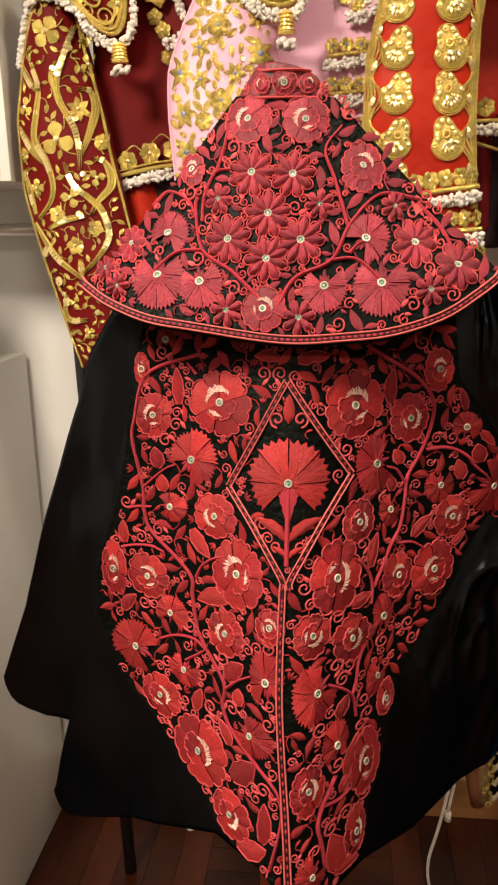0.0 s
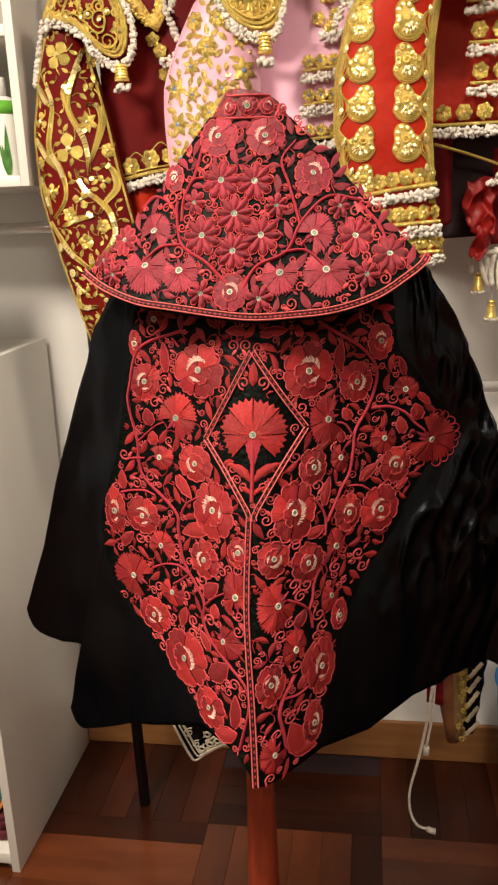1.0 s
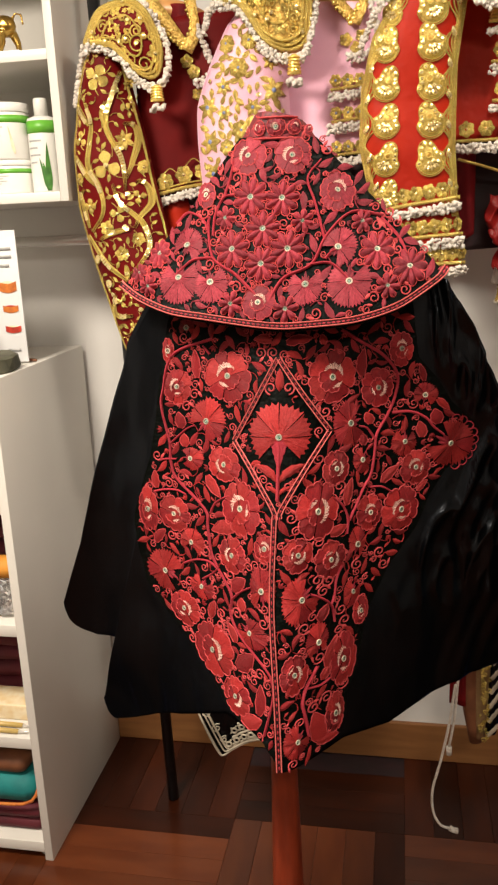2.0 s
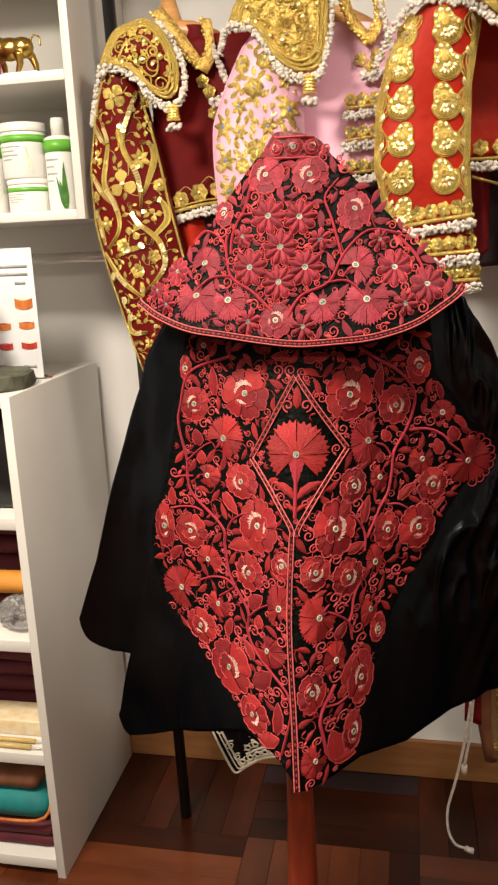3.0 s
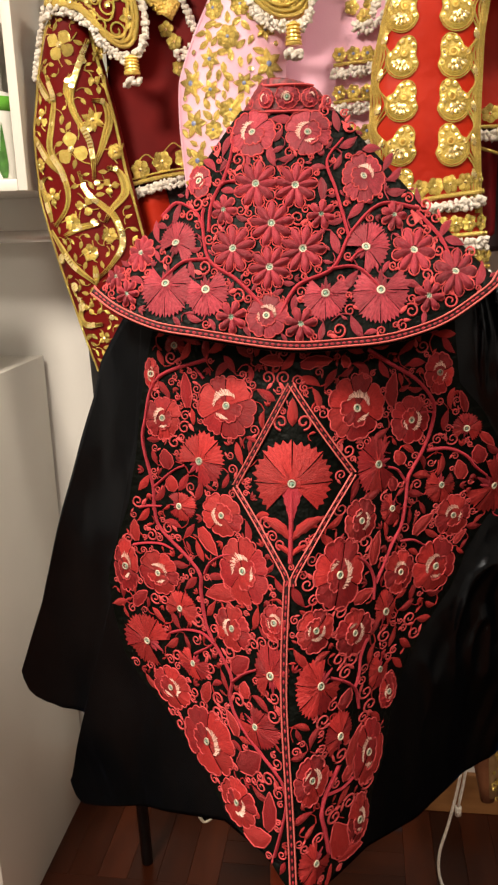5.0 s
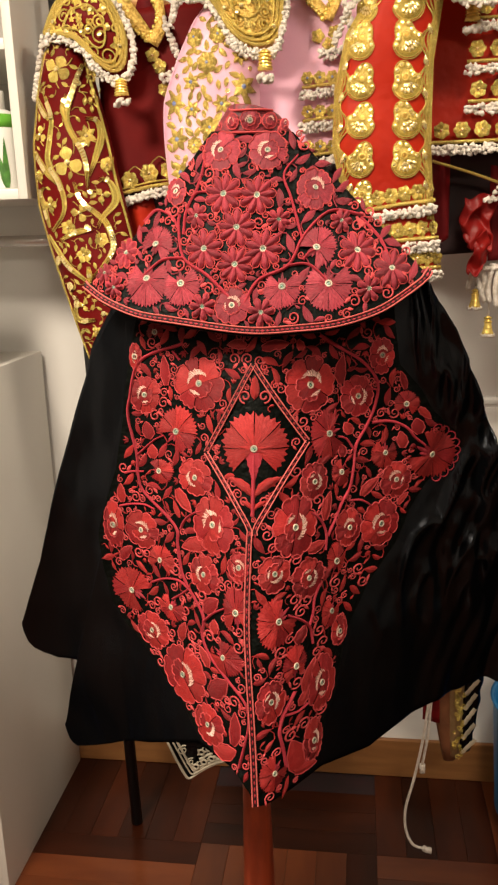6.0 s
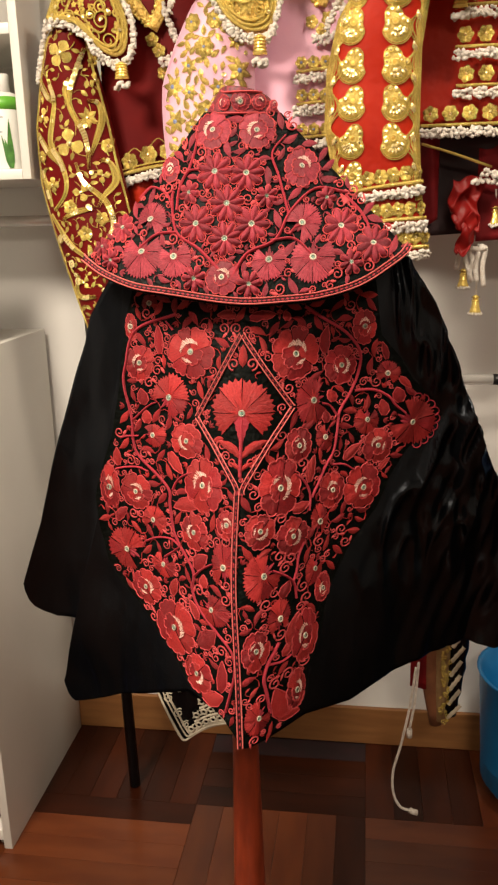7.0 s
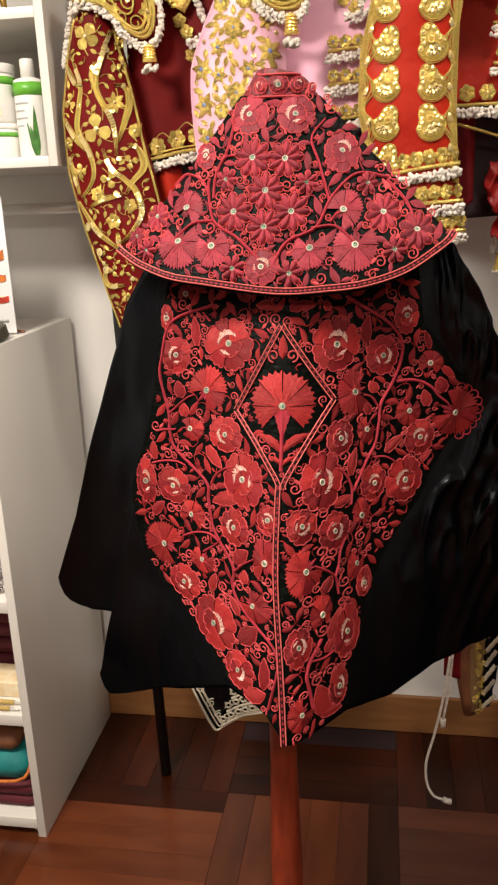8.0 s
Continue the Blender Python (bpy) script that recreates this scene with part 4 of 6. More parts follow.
VINES_R = [[(0.15, 1.297), (0.176, 1.279), (0.202, 1.262), (0.22, 1.242), (0.226, 1.225), (0.222, 1.2), (0.212, 1.176), (0.197, 1.15), (0.194, 1.125), (0.189, 1.096), (0.178, 1.076), (0.169, 1.056), (0.16, 1.037)],
           [(0.217, 1.177), (0.243, 1.176), (0.266, 1.165), (0.277, 1.151), (0.291, 1.138)], [(0.172, 1.165), (0.184, 1.16), (0.194, 1.144)], [(0.186, 1.077), (0.203, 1.074), (0.218, 1.063)],
           [(0.139, 1.074), (0.151, 1.061), (0.158, 1.041), (0.157, 1.02)], [(0.11, 0.955), (0.127, 0.942), (0.138, 0.927), (0.141, 0.905)], [(0.15, 0.979), (0.143, 0.962), (0.141, 0.942), (0.137, 0.931)],
           [(0.12, 0.856), (0.113, 0.844), (0.106, 0.833), (0.102, 0.816), (0.106, 0.794), (0.11, 0.768)], [(0.106, 0.833), (0.124, 0.828), (0.135, 0.831)], [(0.209, 1.221), (0.22, 1.222), (0.226, 1.219)]]
# large toothed leaves: foot x, z, direction, length, half width
BODY_LEAVES = [(-0.053, 1.234, 95, 0.0397, 0.0072), (-0.038, 1.1, -59, 0.0349, 0.0087), (0.007, 1.034, -175, 0.04, 0.0105), (-0.081, 1.162, 89, 0.0232, 0.0094), (-0.075, 1.136, 89, 0.0188, 0.0084),
               (-0.124, 1.07, 98, 0.0272, 0.0068), (0.178, 1.232, 95, 0.0378, 0.0076), (0.205, 1.079, 52, 0.0311, 0.0078), (0.157, 1.059, 85, 0.0372, 0.0062), (0.283, 1.155, 101, 0.0234, 0.0097),
               (0.26, 1.137, 91, 0.0242, 0.0082), (0.188, 1.165, 100, 0.0179, 0.0071), (0.179, 1.137, 90, 0.0175, 0.0058), (0.135, 1.025, 16, 0.0232, 0.0077), (0.092, 1.285, 17, 0.0202, 0.0059),
               (0.005, 0.949, 61, 0.0299, 0.0096), (0.02, 0.928, 104, 0.0177, 0.0074), (-0.035, 0.898, 78, 0.0278, 0.0069), (0.011, 0.849, 43, 0.0393, 0.012), (0.008, 0.881, 111, 0.0259, 0.0072)]
BODY_LEAVES += [(0.018, 0.785, 12, 0.036, 0.0112), (0.046, 0.803, 80, 0.041, 0.0082), (0.128, 0.748, 105, 0.05, 0.0115), (0.119, 0.753, -10, 0.028, 0.0076), (0.125, 0.913, 80, 0.0214, 0.0078),
                (0.132, 0.847, 80, 0.0408, 0.0065), (0.127, 0.833, 67, 0.0197, 0.0066), (0.078, 1.285, 12, 0.0272, 0.0068), (0.059, 1.287, 167, 0.0261, 0.0067), (0.126, 1.279, 91, 0.0139, 0.0052),
                (0.263, 1.218, 101, 0.0264, 0.0049), (0.281, 1.192, -42, 0.0243, 0.0053), (0.255, 1.056, 57, 0.0212, 0.0046), (-0.13, 0.985, 62, 0.0290, 0.0078)]
HOOD_DAISIES = [(0.029, 1.476, 0.0247), (0.072, 1.473, 0.0232), (-0.006, 1.45, 0.0157), (0.047, 1.434, 0.0237), (0.1, 1.442, 0.0147), (0.006, 1.409, 0.0245), (0.081, 1.407, 0.0242), (0.046, 1.389, 0.0223),
                (-0.104, 1.405, 0.0182), (0.177, 1.438, 0.0149), (0.198, 1.401, 0.0236), (0.241, 1.378, 0.0227), (0.213, 1.356, 0.0156), (-0.113, 1.364, 0.0131), (-0.13, 1.38, 0.0115), (0.006, 1.339, 0.0166), (0.08, 1.331, 0.017)]
HOOD_ROSES = [(0.024, 1.531, 0.0237), (0.084, 1.528, 0.0227), (0.143, 1.48, 0.0241), (-0.038, 1.482, 0.0165), (0.044, 1.34, 0.0202)]
HOOD_CARNATIONS = [(-0.061, 1.415, 0.0253, 70), (-0.068, 1.373, 0.0326, -90), (-0.023, 1.367, 0.027, -80), (0.147, 1.406, 0.0267, 40), (0.106, 1.361, 0.0264, -90), (0.163, 1.363, 0.0326, -90)]
HOOD_VINES = [[(0.041, 1.349), (0.011, 1.377), (-0.022, 1.399), (-0.032, 1.44), (-0.031, 1.453)], [(-0.022, 1.399), (-0.051, 1.396), (-0.073, 1.378)], [(-0.032, 1.434), (-0.042, 1.45), (-0.067, 1.46), (-0.085, 1.445)],
              [(-0.024, 1.427), (-0.022, 1.456), (-0.01, 1.478), (0.007, 1.48)], [(-0.01, 1.478), (-0.002, 1.503), (0.002, 1.526)], [(0.057, 1.34), (0.076, 1.37), (0.113, 1.387), (0.132, 1.423), (0.163, 1.451), (0.205, 1.445)],
              [(0.107, 1.386), (0.138, 1.387), (0.163, 1.366)], [(0.13, 1.417), (0.115, 1.467), (0.105, 1.498), (0.121, 1.522)], [(0.131, 1.392), (0.138, 1.401), (0.151, 1.405)], [(0.202, 1.442), (0.228, 1.413), (0.241, 1.382)]]

field = Field(-0.2, 0.36, 0.72, 1.34)
hfield = Field(-0.17, 0.3, 1.29, 1.57)
D_TOP, D_LEFT, D_RIGHT, D_LOW = (0.068, 1.265), (0.006, 1.153), (0.134, 1.165), (0.069, 1.071)
for s, corner in ((-1, D_LEFT), (1, D_RIGHT)):
    k = 0.0027 * s
    border(cape_y, [(D_TOP[0] + 0.1 * k, D_TOP[1]), (0.5 * (D_TOP[0] + corner[0]) - 0.2 * k, 0.5 * (D_TOP[1] + corner[1])), corner], panel, field=field)
    border(cape_y, [corner, (0.5 * (D_LOW[0] + corner[0]) + 0.2 * k, 0.5 * (D_LOW[1] + corner[1])), (D_LOW[0] + 2 * k, D_LOW[1]), (D_LOW[0] + 1.3 * k, D_LOW[1] - 0.012)], panel, field=field)
border(cape_y, [(D_LOW[0] - 0.002, D_LOW[1] - 0.008), (0.0655, 1.05), (0.064, 0.946), (0.071, 0.826), (0.075, 0.738)], panel, 0.0056, "seam_cord", field)
hem_in = [(p[0], p[1] + 0.0055) for p in hem_line]
border(hood_y, hem_in, hood, 0.0068, "edge_cord", hfield)
for p in hem_in:
    hfield.mark(p[0], p[1] - 0.008, 0.01)

carnation(cape_y, 0.0702, 1.163, 0.0455, 90, panel, (RED, RED), rng, 6, 4.85, 1.02)
field.mark(0.07, 1.17, 0.047)
for x, z, r, sx, turn in BODY_ROSES:
    rose(cape_y, x, z, r, panel, (RED, RED2) if rng.random() < 0.6 else (RED2, RED), rng, True, sx, math.radians(turn))
    for q in (-0.5, 0.0, 0.5):
        field.mark(x, z + q * r * (1 - sx), r * 0.98 * sx)
for x, z, r, sx, turn in BODY_CARNATIONS:
    carnation(cape_y, x, z, r, turn, panel, (RED, RED2), rng, 6, 5.0, sx)
    field.mark(x + 0.2 * sx * r * math.cos(math.radians(turn)), z + 0.2 * r * math.sin(math.radians(turn)), r * 0.9 * min(1, sx + 0.1))


def toothed(s):
    """The half width of a stitched leaf with uneven teeth."""
    return math.sin(math.pi * min(1.0, 0.05 + 0.95 * s) ** 0.85) ** 0.75 * (1 - 0.13 * abs(math.sin(9.5 * s)))


for k, (x, z, turn, n, w) in enumerate(BODY_LEAVES):
    bm, a = bmesh.new(), math.radians(turn)
    bend = 0.35 * math.sin(7 * k)
    blade(bm, cape_y, x, z, a - bend / 2, n, w, 0.0022, toothed, 0.0014, 12, 4, 1.0, 0.0, bend)
    n0 = len(bm.faces)
    for side in (-1, 1):
        line = []
        for i in range(13):
            q = i / 12
            b = a - bend / 2 + bend * q
            line.append((x + math.cos(b) * n * q - math.sin(b) * side * w * toothed(q), z + math.sin(b) * n * q + math.cos(b) * side * w * toothed(q)))
        cord(bm, cape_y, line, 0.0011, 0.0011, 0.0016, None, 0.003, smooth=False)
    paint(bm, n0, 1)
    motif("leaf", bm, (RED if k % 3 else RED2, CORD), panel)
    for q in (0.2, 0.4, 0.6, 0.8):
        field.mark(x + q * n * math.cos(a), z + q * n * math.sin(a), w * 0.95)
for x, z, r in HOOD_DAISIES:
    daisy(hood_y, x, z, r, hood, (TOPLIT_RED,), rng, 9 if r > 0.018 else 7)
    hfield.mark(x, z, r * 0.97)
for x, z, r in HOOD_ROSES:
    rose(hood_y, x, z, r * 1.08, hood, (TOPLIT_RED, TOPLIT_RED2), rng)
    hfield.mark(x, z, r)
for x, z, r, a in HOOD_CARNATIONS:
    carnation(hood_y, x, z, r, a, hood, (TOPLIT_RED, TOPLIT_RED), rng)
    hfield.mark(x + 0.25 * r * math.cos(math.radians(a)), z + 0.25 * r * math.sin(math.radians(a)), r * 0.85)
for surface, host, vines, fld, mat in ((cape_y, panel, VINES_L, field, STEM), (cape_y, panel, VINES_R, field, STEM), (hood_y, hood, HOOD_VINES, hfield, STEM)):
    for v in vines:
        bm = bmesh.new()
        cord(bm, surface, v, 0.0046 if len(v) > 4 else 0.0034, 0.0032, 0.0012, lambda s: 1.0 - 0.3 * s)
        part("vine", bm, mat, host)
        for p in spline(v, 0.004):
            fld.mark(p[0], p[1], 0.0026)

# small loops stitched round the rim of the flower at the panel's point
for k in range(9):
    a = math.radians(-75 + 19 * k)
    x, z = 0.300 + 0.0365 * math.cos(a), 1.123 + 0.0375 * math.sin(a)
    bm = bmesh.new()
    cord(bm, cape_y, [(x + 0.0062 * math.cos(b), z + 0.0062 * math.sin(b)) for b in [a - 1.9 + 3.8 * i / 8 for i in range(9)]], 0.0016, 0.0016, 0.0014, None, 0.003)
    part("curl", bm, STEM, panel)

# stem and leaves under the flower in the lozenge
bm = bmesh.new()
cord(bm, cape_y, [(0.07, 1.155), (0.0695, 1.12), (0.069, 1.082)], 0.005, 0.0035, 0.0014)
part("vine", bm, STEM, panel)
bm = bmesh.new()
blade(bm, cape_y, 0.07, 1.166, -math.pi / 2, 0.045, 0.0135, 0.0022, lambda q: (1 - 0.93 * q) * (1 - 0.12 * math.sin(34 * q)), 0.0022, 12, 4)
part("calyx", bm, STEM, panel, "tapering stitched calyx")
for s in (-1, 1):
    for z, ln, ang in ((1.104, 0.040, 0.5), (1.088, 0.020, 0.45)):
        bm = bmesh.new()
        blade(bm, cape_y, 0.07, z, math.pi / 2 - s * ang, ln, ln * 0.16, 0.0026, lambda q: math.sin(math.pi * (0.06 + 0.94 * q) ** 1.3) ** 0.8 * (1 - 0.14 * math.sin(26 * q)), 0.0014, 10, 4, 1, 0, -s * 0.5)
        part("leaf", bm, RED, panel)
    bm = bmesh.new()
    cord(bm, cape_y, curl_points(0.07 + s * 0.0115, 1.1, 0.0056, -math.pi / 2, 1.3, s), 0.002, 0.0018, 0.0014, step=0.003)
    part("curl", bm, CORD, panel)
    bm = bmesh.new()
    cord(bm, cape_y, curl_points(0.07 + s * 0.012, 1.226, 0.0085, -math.pi / 2, 1.3, s), 0.0024, 0.002, 0.0014, step=0.003)
    part("curl", bm, CORD, panel)
bm = bmesh.new()
blade(bm, cape_y, 0.07, 1.222, math.pi / 2, 0.03, 0.006, 0.003, None, 0.0014, 6, 4)
part("leaf", bm, RED, panel)
for x, z, r in ((0.07, 1.12, 0.018), (0.07, 1.098, 0.016), (0.058, 1.226, 0.009), (0.082, 1.226, 0.009), (0.07, 1.235, 0.008)):
    field.mark(x, z, r)


def fill(surface, host, fld, inside, has, mats, tries, seed, limit):
    """Leaves, buds and curls in the spots that the large flowers leave free, largest first."""
    rng = random.Random(seed)
    made = 0
    rest = {"leaf": bmesh.new(), "curl": bmesh.new(), "bud": bmesh.new()}
    for size, count, kinds in ((0.0105, tries, "l"), (0.0080, tries * 2, "lc"), (0.0062, tries * 3, "lccb"), (0.0047, tries * 3, "lcccb"), (0.0034, tries * 3, "lcc")):
        for _ in range(count):
            x, z = inside(rng)
            if x is None or not fld.free(x, z, size * 0.72):
                continue
            what = rng.choice(kinds)
            tone = mats[0] if rng.random() < 0.5 else mats[1]
            bm = bmesh.new() if made < limit and size > 0.004 else rest[{"l": "leaf", "c": "curl", "b": "bud"}[what]]
            single = bm not in rest.values()
            sx, a = squeeze(surface, x, z), rng.random() * 6.28
            if what == "l":
                n = size * 2.5
                ca, sa = math.cos(a), math.sin(a)
                blade(bm, surface, x - 0.5 * n * ca * sx, z - 0.5 * n * sa, a, n, size * 0.48, 0.0016, lambda s: math.sin(math.pi * s ** 1.2) ** 0.8 * (1 - 0.12 * math.sin(22 * s)), 0.0014, 7, 4, sx, 0, rng.uniform(-0.5, 0.5))
                stalk = [(x - 0.5 * n * ca * sx, z - 0.5 * n * sa), (x - 0.75 * n * math.cos(a + 0.5) * sx, z - 0.75 * n * math.sin(a + 0.5)), (x - 0.95 * n * math.cos(a + 1.0) * sx, z - 0.95 * n * math.sin(a + 1.0))]
                if all(has(*p) for p in stalk):
                    cord(bm, surface, stalk, 0.0014, 0.0012, 0.0014, lambda s: 1 - 0.4 * s, 0.004)
                for q in (-0.7, 0, 0.7):
                    fld.mark(x + q * size * ca * sx, z + q * size * sa, size * 0.62)
            elif what == "c":
                hand = rng.choice((-1, 1))
                cord(bm, surface, [(x - hand * 0 + 0.0, z)] and curl_points(x, z, size * 0.95, a, 1.3, hand), max(0.0016, size * 0.25), None, 0.0014, lambda s: 1.1 - 0.4 * s, 0.003)
                blade(bm, surface, x + size * 0.9 * math.cos(a), z + size * 0.9 * math.sin(a), a - hand * 1.7, size * 1.4, size * 0.3, 0.002, None, 0.0014, 4, 2, sx)
                fld.mark(x, z, size * 0.95)
            else:
                for d in (-0.6, 0, 0.6):
                    blade(bm, surface, x - 0.4 * size * math.cos(a), z - 0.4 * size * math.sin(a), a + d, size * 1.5, size * 0.28, 0.0026, None, 0.0014, 4, 2, sx)
                fld.mark(x, z, size * 0.9)
            if single:
                made += 1
                part({"l": "leaf", "c": "curl", "b": "bud"}[what], bm, tone if what != "c" else CORD, host)
    for key, bm in rest.items():
        part("small_" + key, bm, mats[0] if key != "curl" else CORD, host, kind="stuff")


def panel_has(x, z, m=0.002):
    return 0.75 < z < 1.325 and along(PANEL_L, z) + m < x < along(PANEL_R, z) - m


def hood_has(x, z):
    s = (z - 1.365) / 0.19
    return -0.154 + 0.162 * s + 0.004 < x < 0.287 - 0.172 * s - 0.004 and z > float(np.interp(x, [p[0] for p in HOOD_HEM], [p[1] for p in HOOD_HEM])) + 0.012


def in_panel(rng):
    x, z = rng.uniform(-0.18, 0.345), rng.uniform(0.74, 1.325)
    a, b = along(PANEL_L, z), along(PANEL_R, z)
    return (x, z) if a + 0.009 < x < b - 0.009 else (None, None)


def in_hood(rng):
    x, z = rng.uniform(-0.155, 0.288), rng.uniform(1.305, 1.555)
    s = (z - 1.365) / 0.19
    a, b = -0.154 + 0.162 * s + 0.003, 0.290 - 0.172 * s
    low = float(np.interp(x, [p[0] for p in HOOD_HEM], [p[1] for p in HOOD_HEM])) + 0.013
    return (x, z) if a < x < b and z > low else (None, None)


fill(cape_y, panel, field, in_panel, panel_has, (RED, RED2), 2600, 11, 290)
fill(hood_y, hood, hfield, in_hood, hood_has, (TOPLIT_RED, TOPLIT_RED2), 1500, 12, 200)


for x, z, a, n in ((0.205, 1.431, 2.2, 0.015), (0.127, 1.534, 2.4, 0.010), (-0.02, 1.51, 0.9, 0.011)):
    bm = bmesh.new()
    blade(bm, hood_y, x, z, a, n, n * 0.36, 0.002, lambda s: 1 - 0.8 * s, 0.002, 4, 4)
    part("pale_petal", bm, CORD, hood, "pale pink stitched petal")

# collar stitching
for x, z, r in ((0.062, 1.567, 0.0125), (0.039, 1.567, 0.010), (0.085, 1.566, 0.010), (0.021, 1.567, 0.008), (0.102, 1.562, 0.008)):
    rose(collar_y, x, z, r, collar, (TOPLIT_RED, TOPLIT_RED2), rng, abs(x - 0.062) < 0.01)
for z, half in ((1.5545, 0.047), (1.5815, 0.027)):
    bm = bmesh.new()
    cord(bm, lambda x, q: collar_y(x, q) - 0.001, [(CX - half, z + 0.002), (CX - 0.02, z - 0.001), (CX + 0.02, z - 0.002), (CX + half, z - 0.003)], 0.003, 0.003)
    part("edge_cord", bm, CORD, collar)
for k in range(6):
    bm = bmesh.new()
    cord(bm, collar_y, curl_points(CX - 0.034 + 0.0136 * k, 1.569 - 0.004 * (k % 2), 0.004, k, 1.2, 1), 0.0016, 0.0016, 0.001, step=0.003)
    part("curl", bm, CORD, collar)

# the wooden dress form under the cape
form = empty("dress_form", "black torso form on a red-brown varnished wooden pole", "dress form", (0.037, 0.98, 0))
bm = lathe([(0.03, 0.80), (0.09, 0.82), (0.12, 0.9), (0.11, 1.05), (0.125, 1.2), (0.14, 1.32), (0.11, 1.42), (0.06, 1.48), (0.042, 1.52), (0.042, 1.565), (0.03, 1.572)], 0.058, 1.02, 0, 32, sx=1.0, sy=0.72)
part("torso", bm, BLACK, form, "black cloth-covered torso")
part("pole", lathe([(0.031, 0.0), (0.031, 0.02), (0.0285, 0.25), (0.0255, 0.4), (0.0225, 0.54), (0.021, 0.82)], 0.0375, 0.955, 0.001, 28), POLE, form, "red-brown varnished turned wooden pole")

# ---- three bullfighter jackets on the rack ----
def tube_cloth(left, right, yc, deep):
    """Front depth of a hanging sleeve, from tables of its edges over z."""
    def depth(x, z):
        a, b = along(left, z), along(right, z)
        q = min(0.97, abs(2 * (x - a) / (b - a) - 1))
        return yc - deep * math.sqrt(1 - q * q) + 0.002 * math.sin(40 * z + 20 * x)
    return depth


def sleeve_mesh(left, right, yc, deep, z0, z1, n=44, seg=36):
    bm = bmesh.new()
    rows = []
    for i in range(n + 1):
        z = z0 + (z1 - z0) * i / n
        a, b = along(left, z), along(right, z)
        c, w = (a + b) / 2, (b - a) / 2
        rows.append([bm.verts.new((c + w * math.cos(2 * math.pi * k / seg), yc - deep * math.sin(2 * math.pi * k / seg) + 0.002 * math.sin(40 * z + 20 * (c + w * math.cos(2 * math.pi * k / seg))), z)) for k in range(seg)])
    for a, b in zip(rows, rows[1:]):
        for k in range(seg):
            bm.faces.new((a[k], a[(k + 1) % seg], b[(k + 1) % seg], b[k]))
    bm.faces.new(rows[-1])
    bm.faces.new(rows[0][::-1])
    return bm


def fringe(pts, parent, rng, r=0.0055, rows=2, drop=0.007, name="fringe"):
    """A row of white yarn tufts, ragged and overlapping, through points of the world."""
    bm = bmesh.new()
    for p in spline(pts, 0.0042):
        clump = 0.5 + 0.5 * math.sin(240 * (p[0] + p[2]))
        for k in range(2 * rows):
            lump(bm, Vector(p) + Vector((rng.uniform(-1, 1) * 0.003, rng.uniform(-1, 1) * 0.004, -k * drop * 0.5 + rng.uniform(-1, 1) * 0.0035)), 0.0036 + 0.0022 * clump * rng.random(), rng)
    return part(name, bm, WHITE_YARN, parent, "white knotted yarn fringe")


def gold_flower(surface, x, z, r, parent, rng, petals=5, gem=False, kind_="flower"):
    bm, sx, a0 = bmesh.new(), squeeze(surface, x, z), rng.random() * 6
    for k in range(petals):
        a = a0 + 2 * math.pi * k / petals
        if kind_ == "star":
            blade(bm, surface, x, z, a, r, r * 0.3, 0.0045, lambda s: math.sin(math.pi * (0.15 + 0.85 * s)) if s < 1 else 0.02, 0.001, 5, 4, sx, r * 0.05)
        else:
            blade(bm, surface, x, z, a, r * 0.85, r * 0.44, 0.0045, lambda s: 0.3 + 0.7 * math.sin(math.pi * s ** 1.3) if s < 1 else 0.3, 0.001, 5, 4, sx, r * 0.12)
    if kind_ == "rose":
        for k in range(5):
            blade(bm, surface, x, z, a0 + 0.4 + 1.257 * k, r * 0.55, r * 0.3, 0.003, lambda s: 0.4 + 0.6 * math.sin(math.pi * s ** 1.3) if s < 1 else 0.4, 0.0035, 4, 4, sx, r * 0.1)
    n0 = len(bm.faces)
    dome(bm, surface, x, z, r * 0.2, 0.002, lambda a: 1, 0.004, 2, 8, sx)
    paint(bm, n0, 1)
    return motif("gold_flower", bm, (GOLD, BLUE_GEM if gem else SEQUIN), parent)


def gold_vine(surface, pts, parent, width=0.0126):
    """A couched gold ribbon: three cords side by side."""
    bm = bmesh.new()
    line = spline(pts, 0.005)
    for s in (-1, 0, 1):
        off = []
        for i, p in enumerate(line):
            d = line[min(i + 1, len(line) - 1)] - line[max(i - 1, 0)]
            n = np.array((-d[1], d[0])) / (np.linalg.norm(d) + 1e-9)
            t = i / (len(line) - 1)
            off.append(p + s * n * width * 0.32 * (1 - 0.4 * abs(2 * t - 1)))
        cord(bm, surface, off, width * 0.32, 0.0026 + 0.0008 * (s == 0), 0.001, lambda t: min(1.0, 3 * t + 0.08, 3 * (1 - t) + 0.08), smooth=False)
    # shiny slips added along the ribbon, tilted to stand for its glints
    n0 = len(bm.faces)
    for i in range(2, len(line) - 2):
        if math.sin(37 * line[i][0] + 61 * line[i][1] + i * 0.55) < 0.25:
            continue
        d = line[i + 1] - line[i - 1]
        x, z = line[i]
        lean = 0.2 + 0.28 * math.sin(733 * x + 311 * z)
        blade(bm, lambda u, w: surface(u, w) + lean * (w - z), x, z, math.atan2(d[1], d[0]), 0.0066, width * 0.36, 0.0004, lambda s: 1, 0.0042, 1, 2, squeeze(surface, x, z))
    paint(bm, n0, 1)
    return motif("gold_vine", bm, (GOLD, SEQUIN), parent)


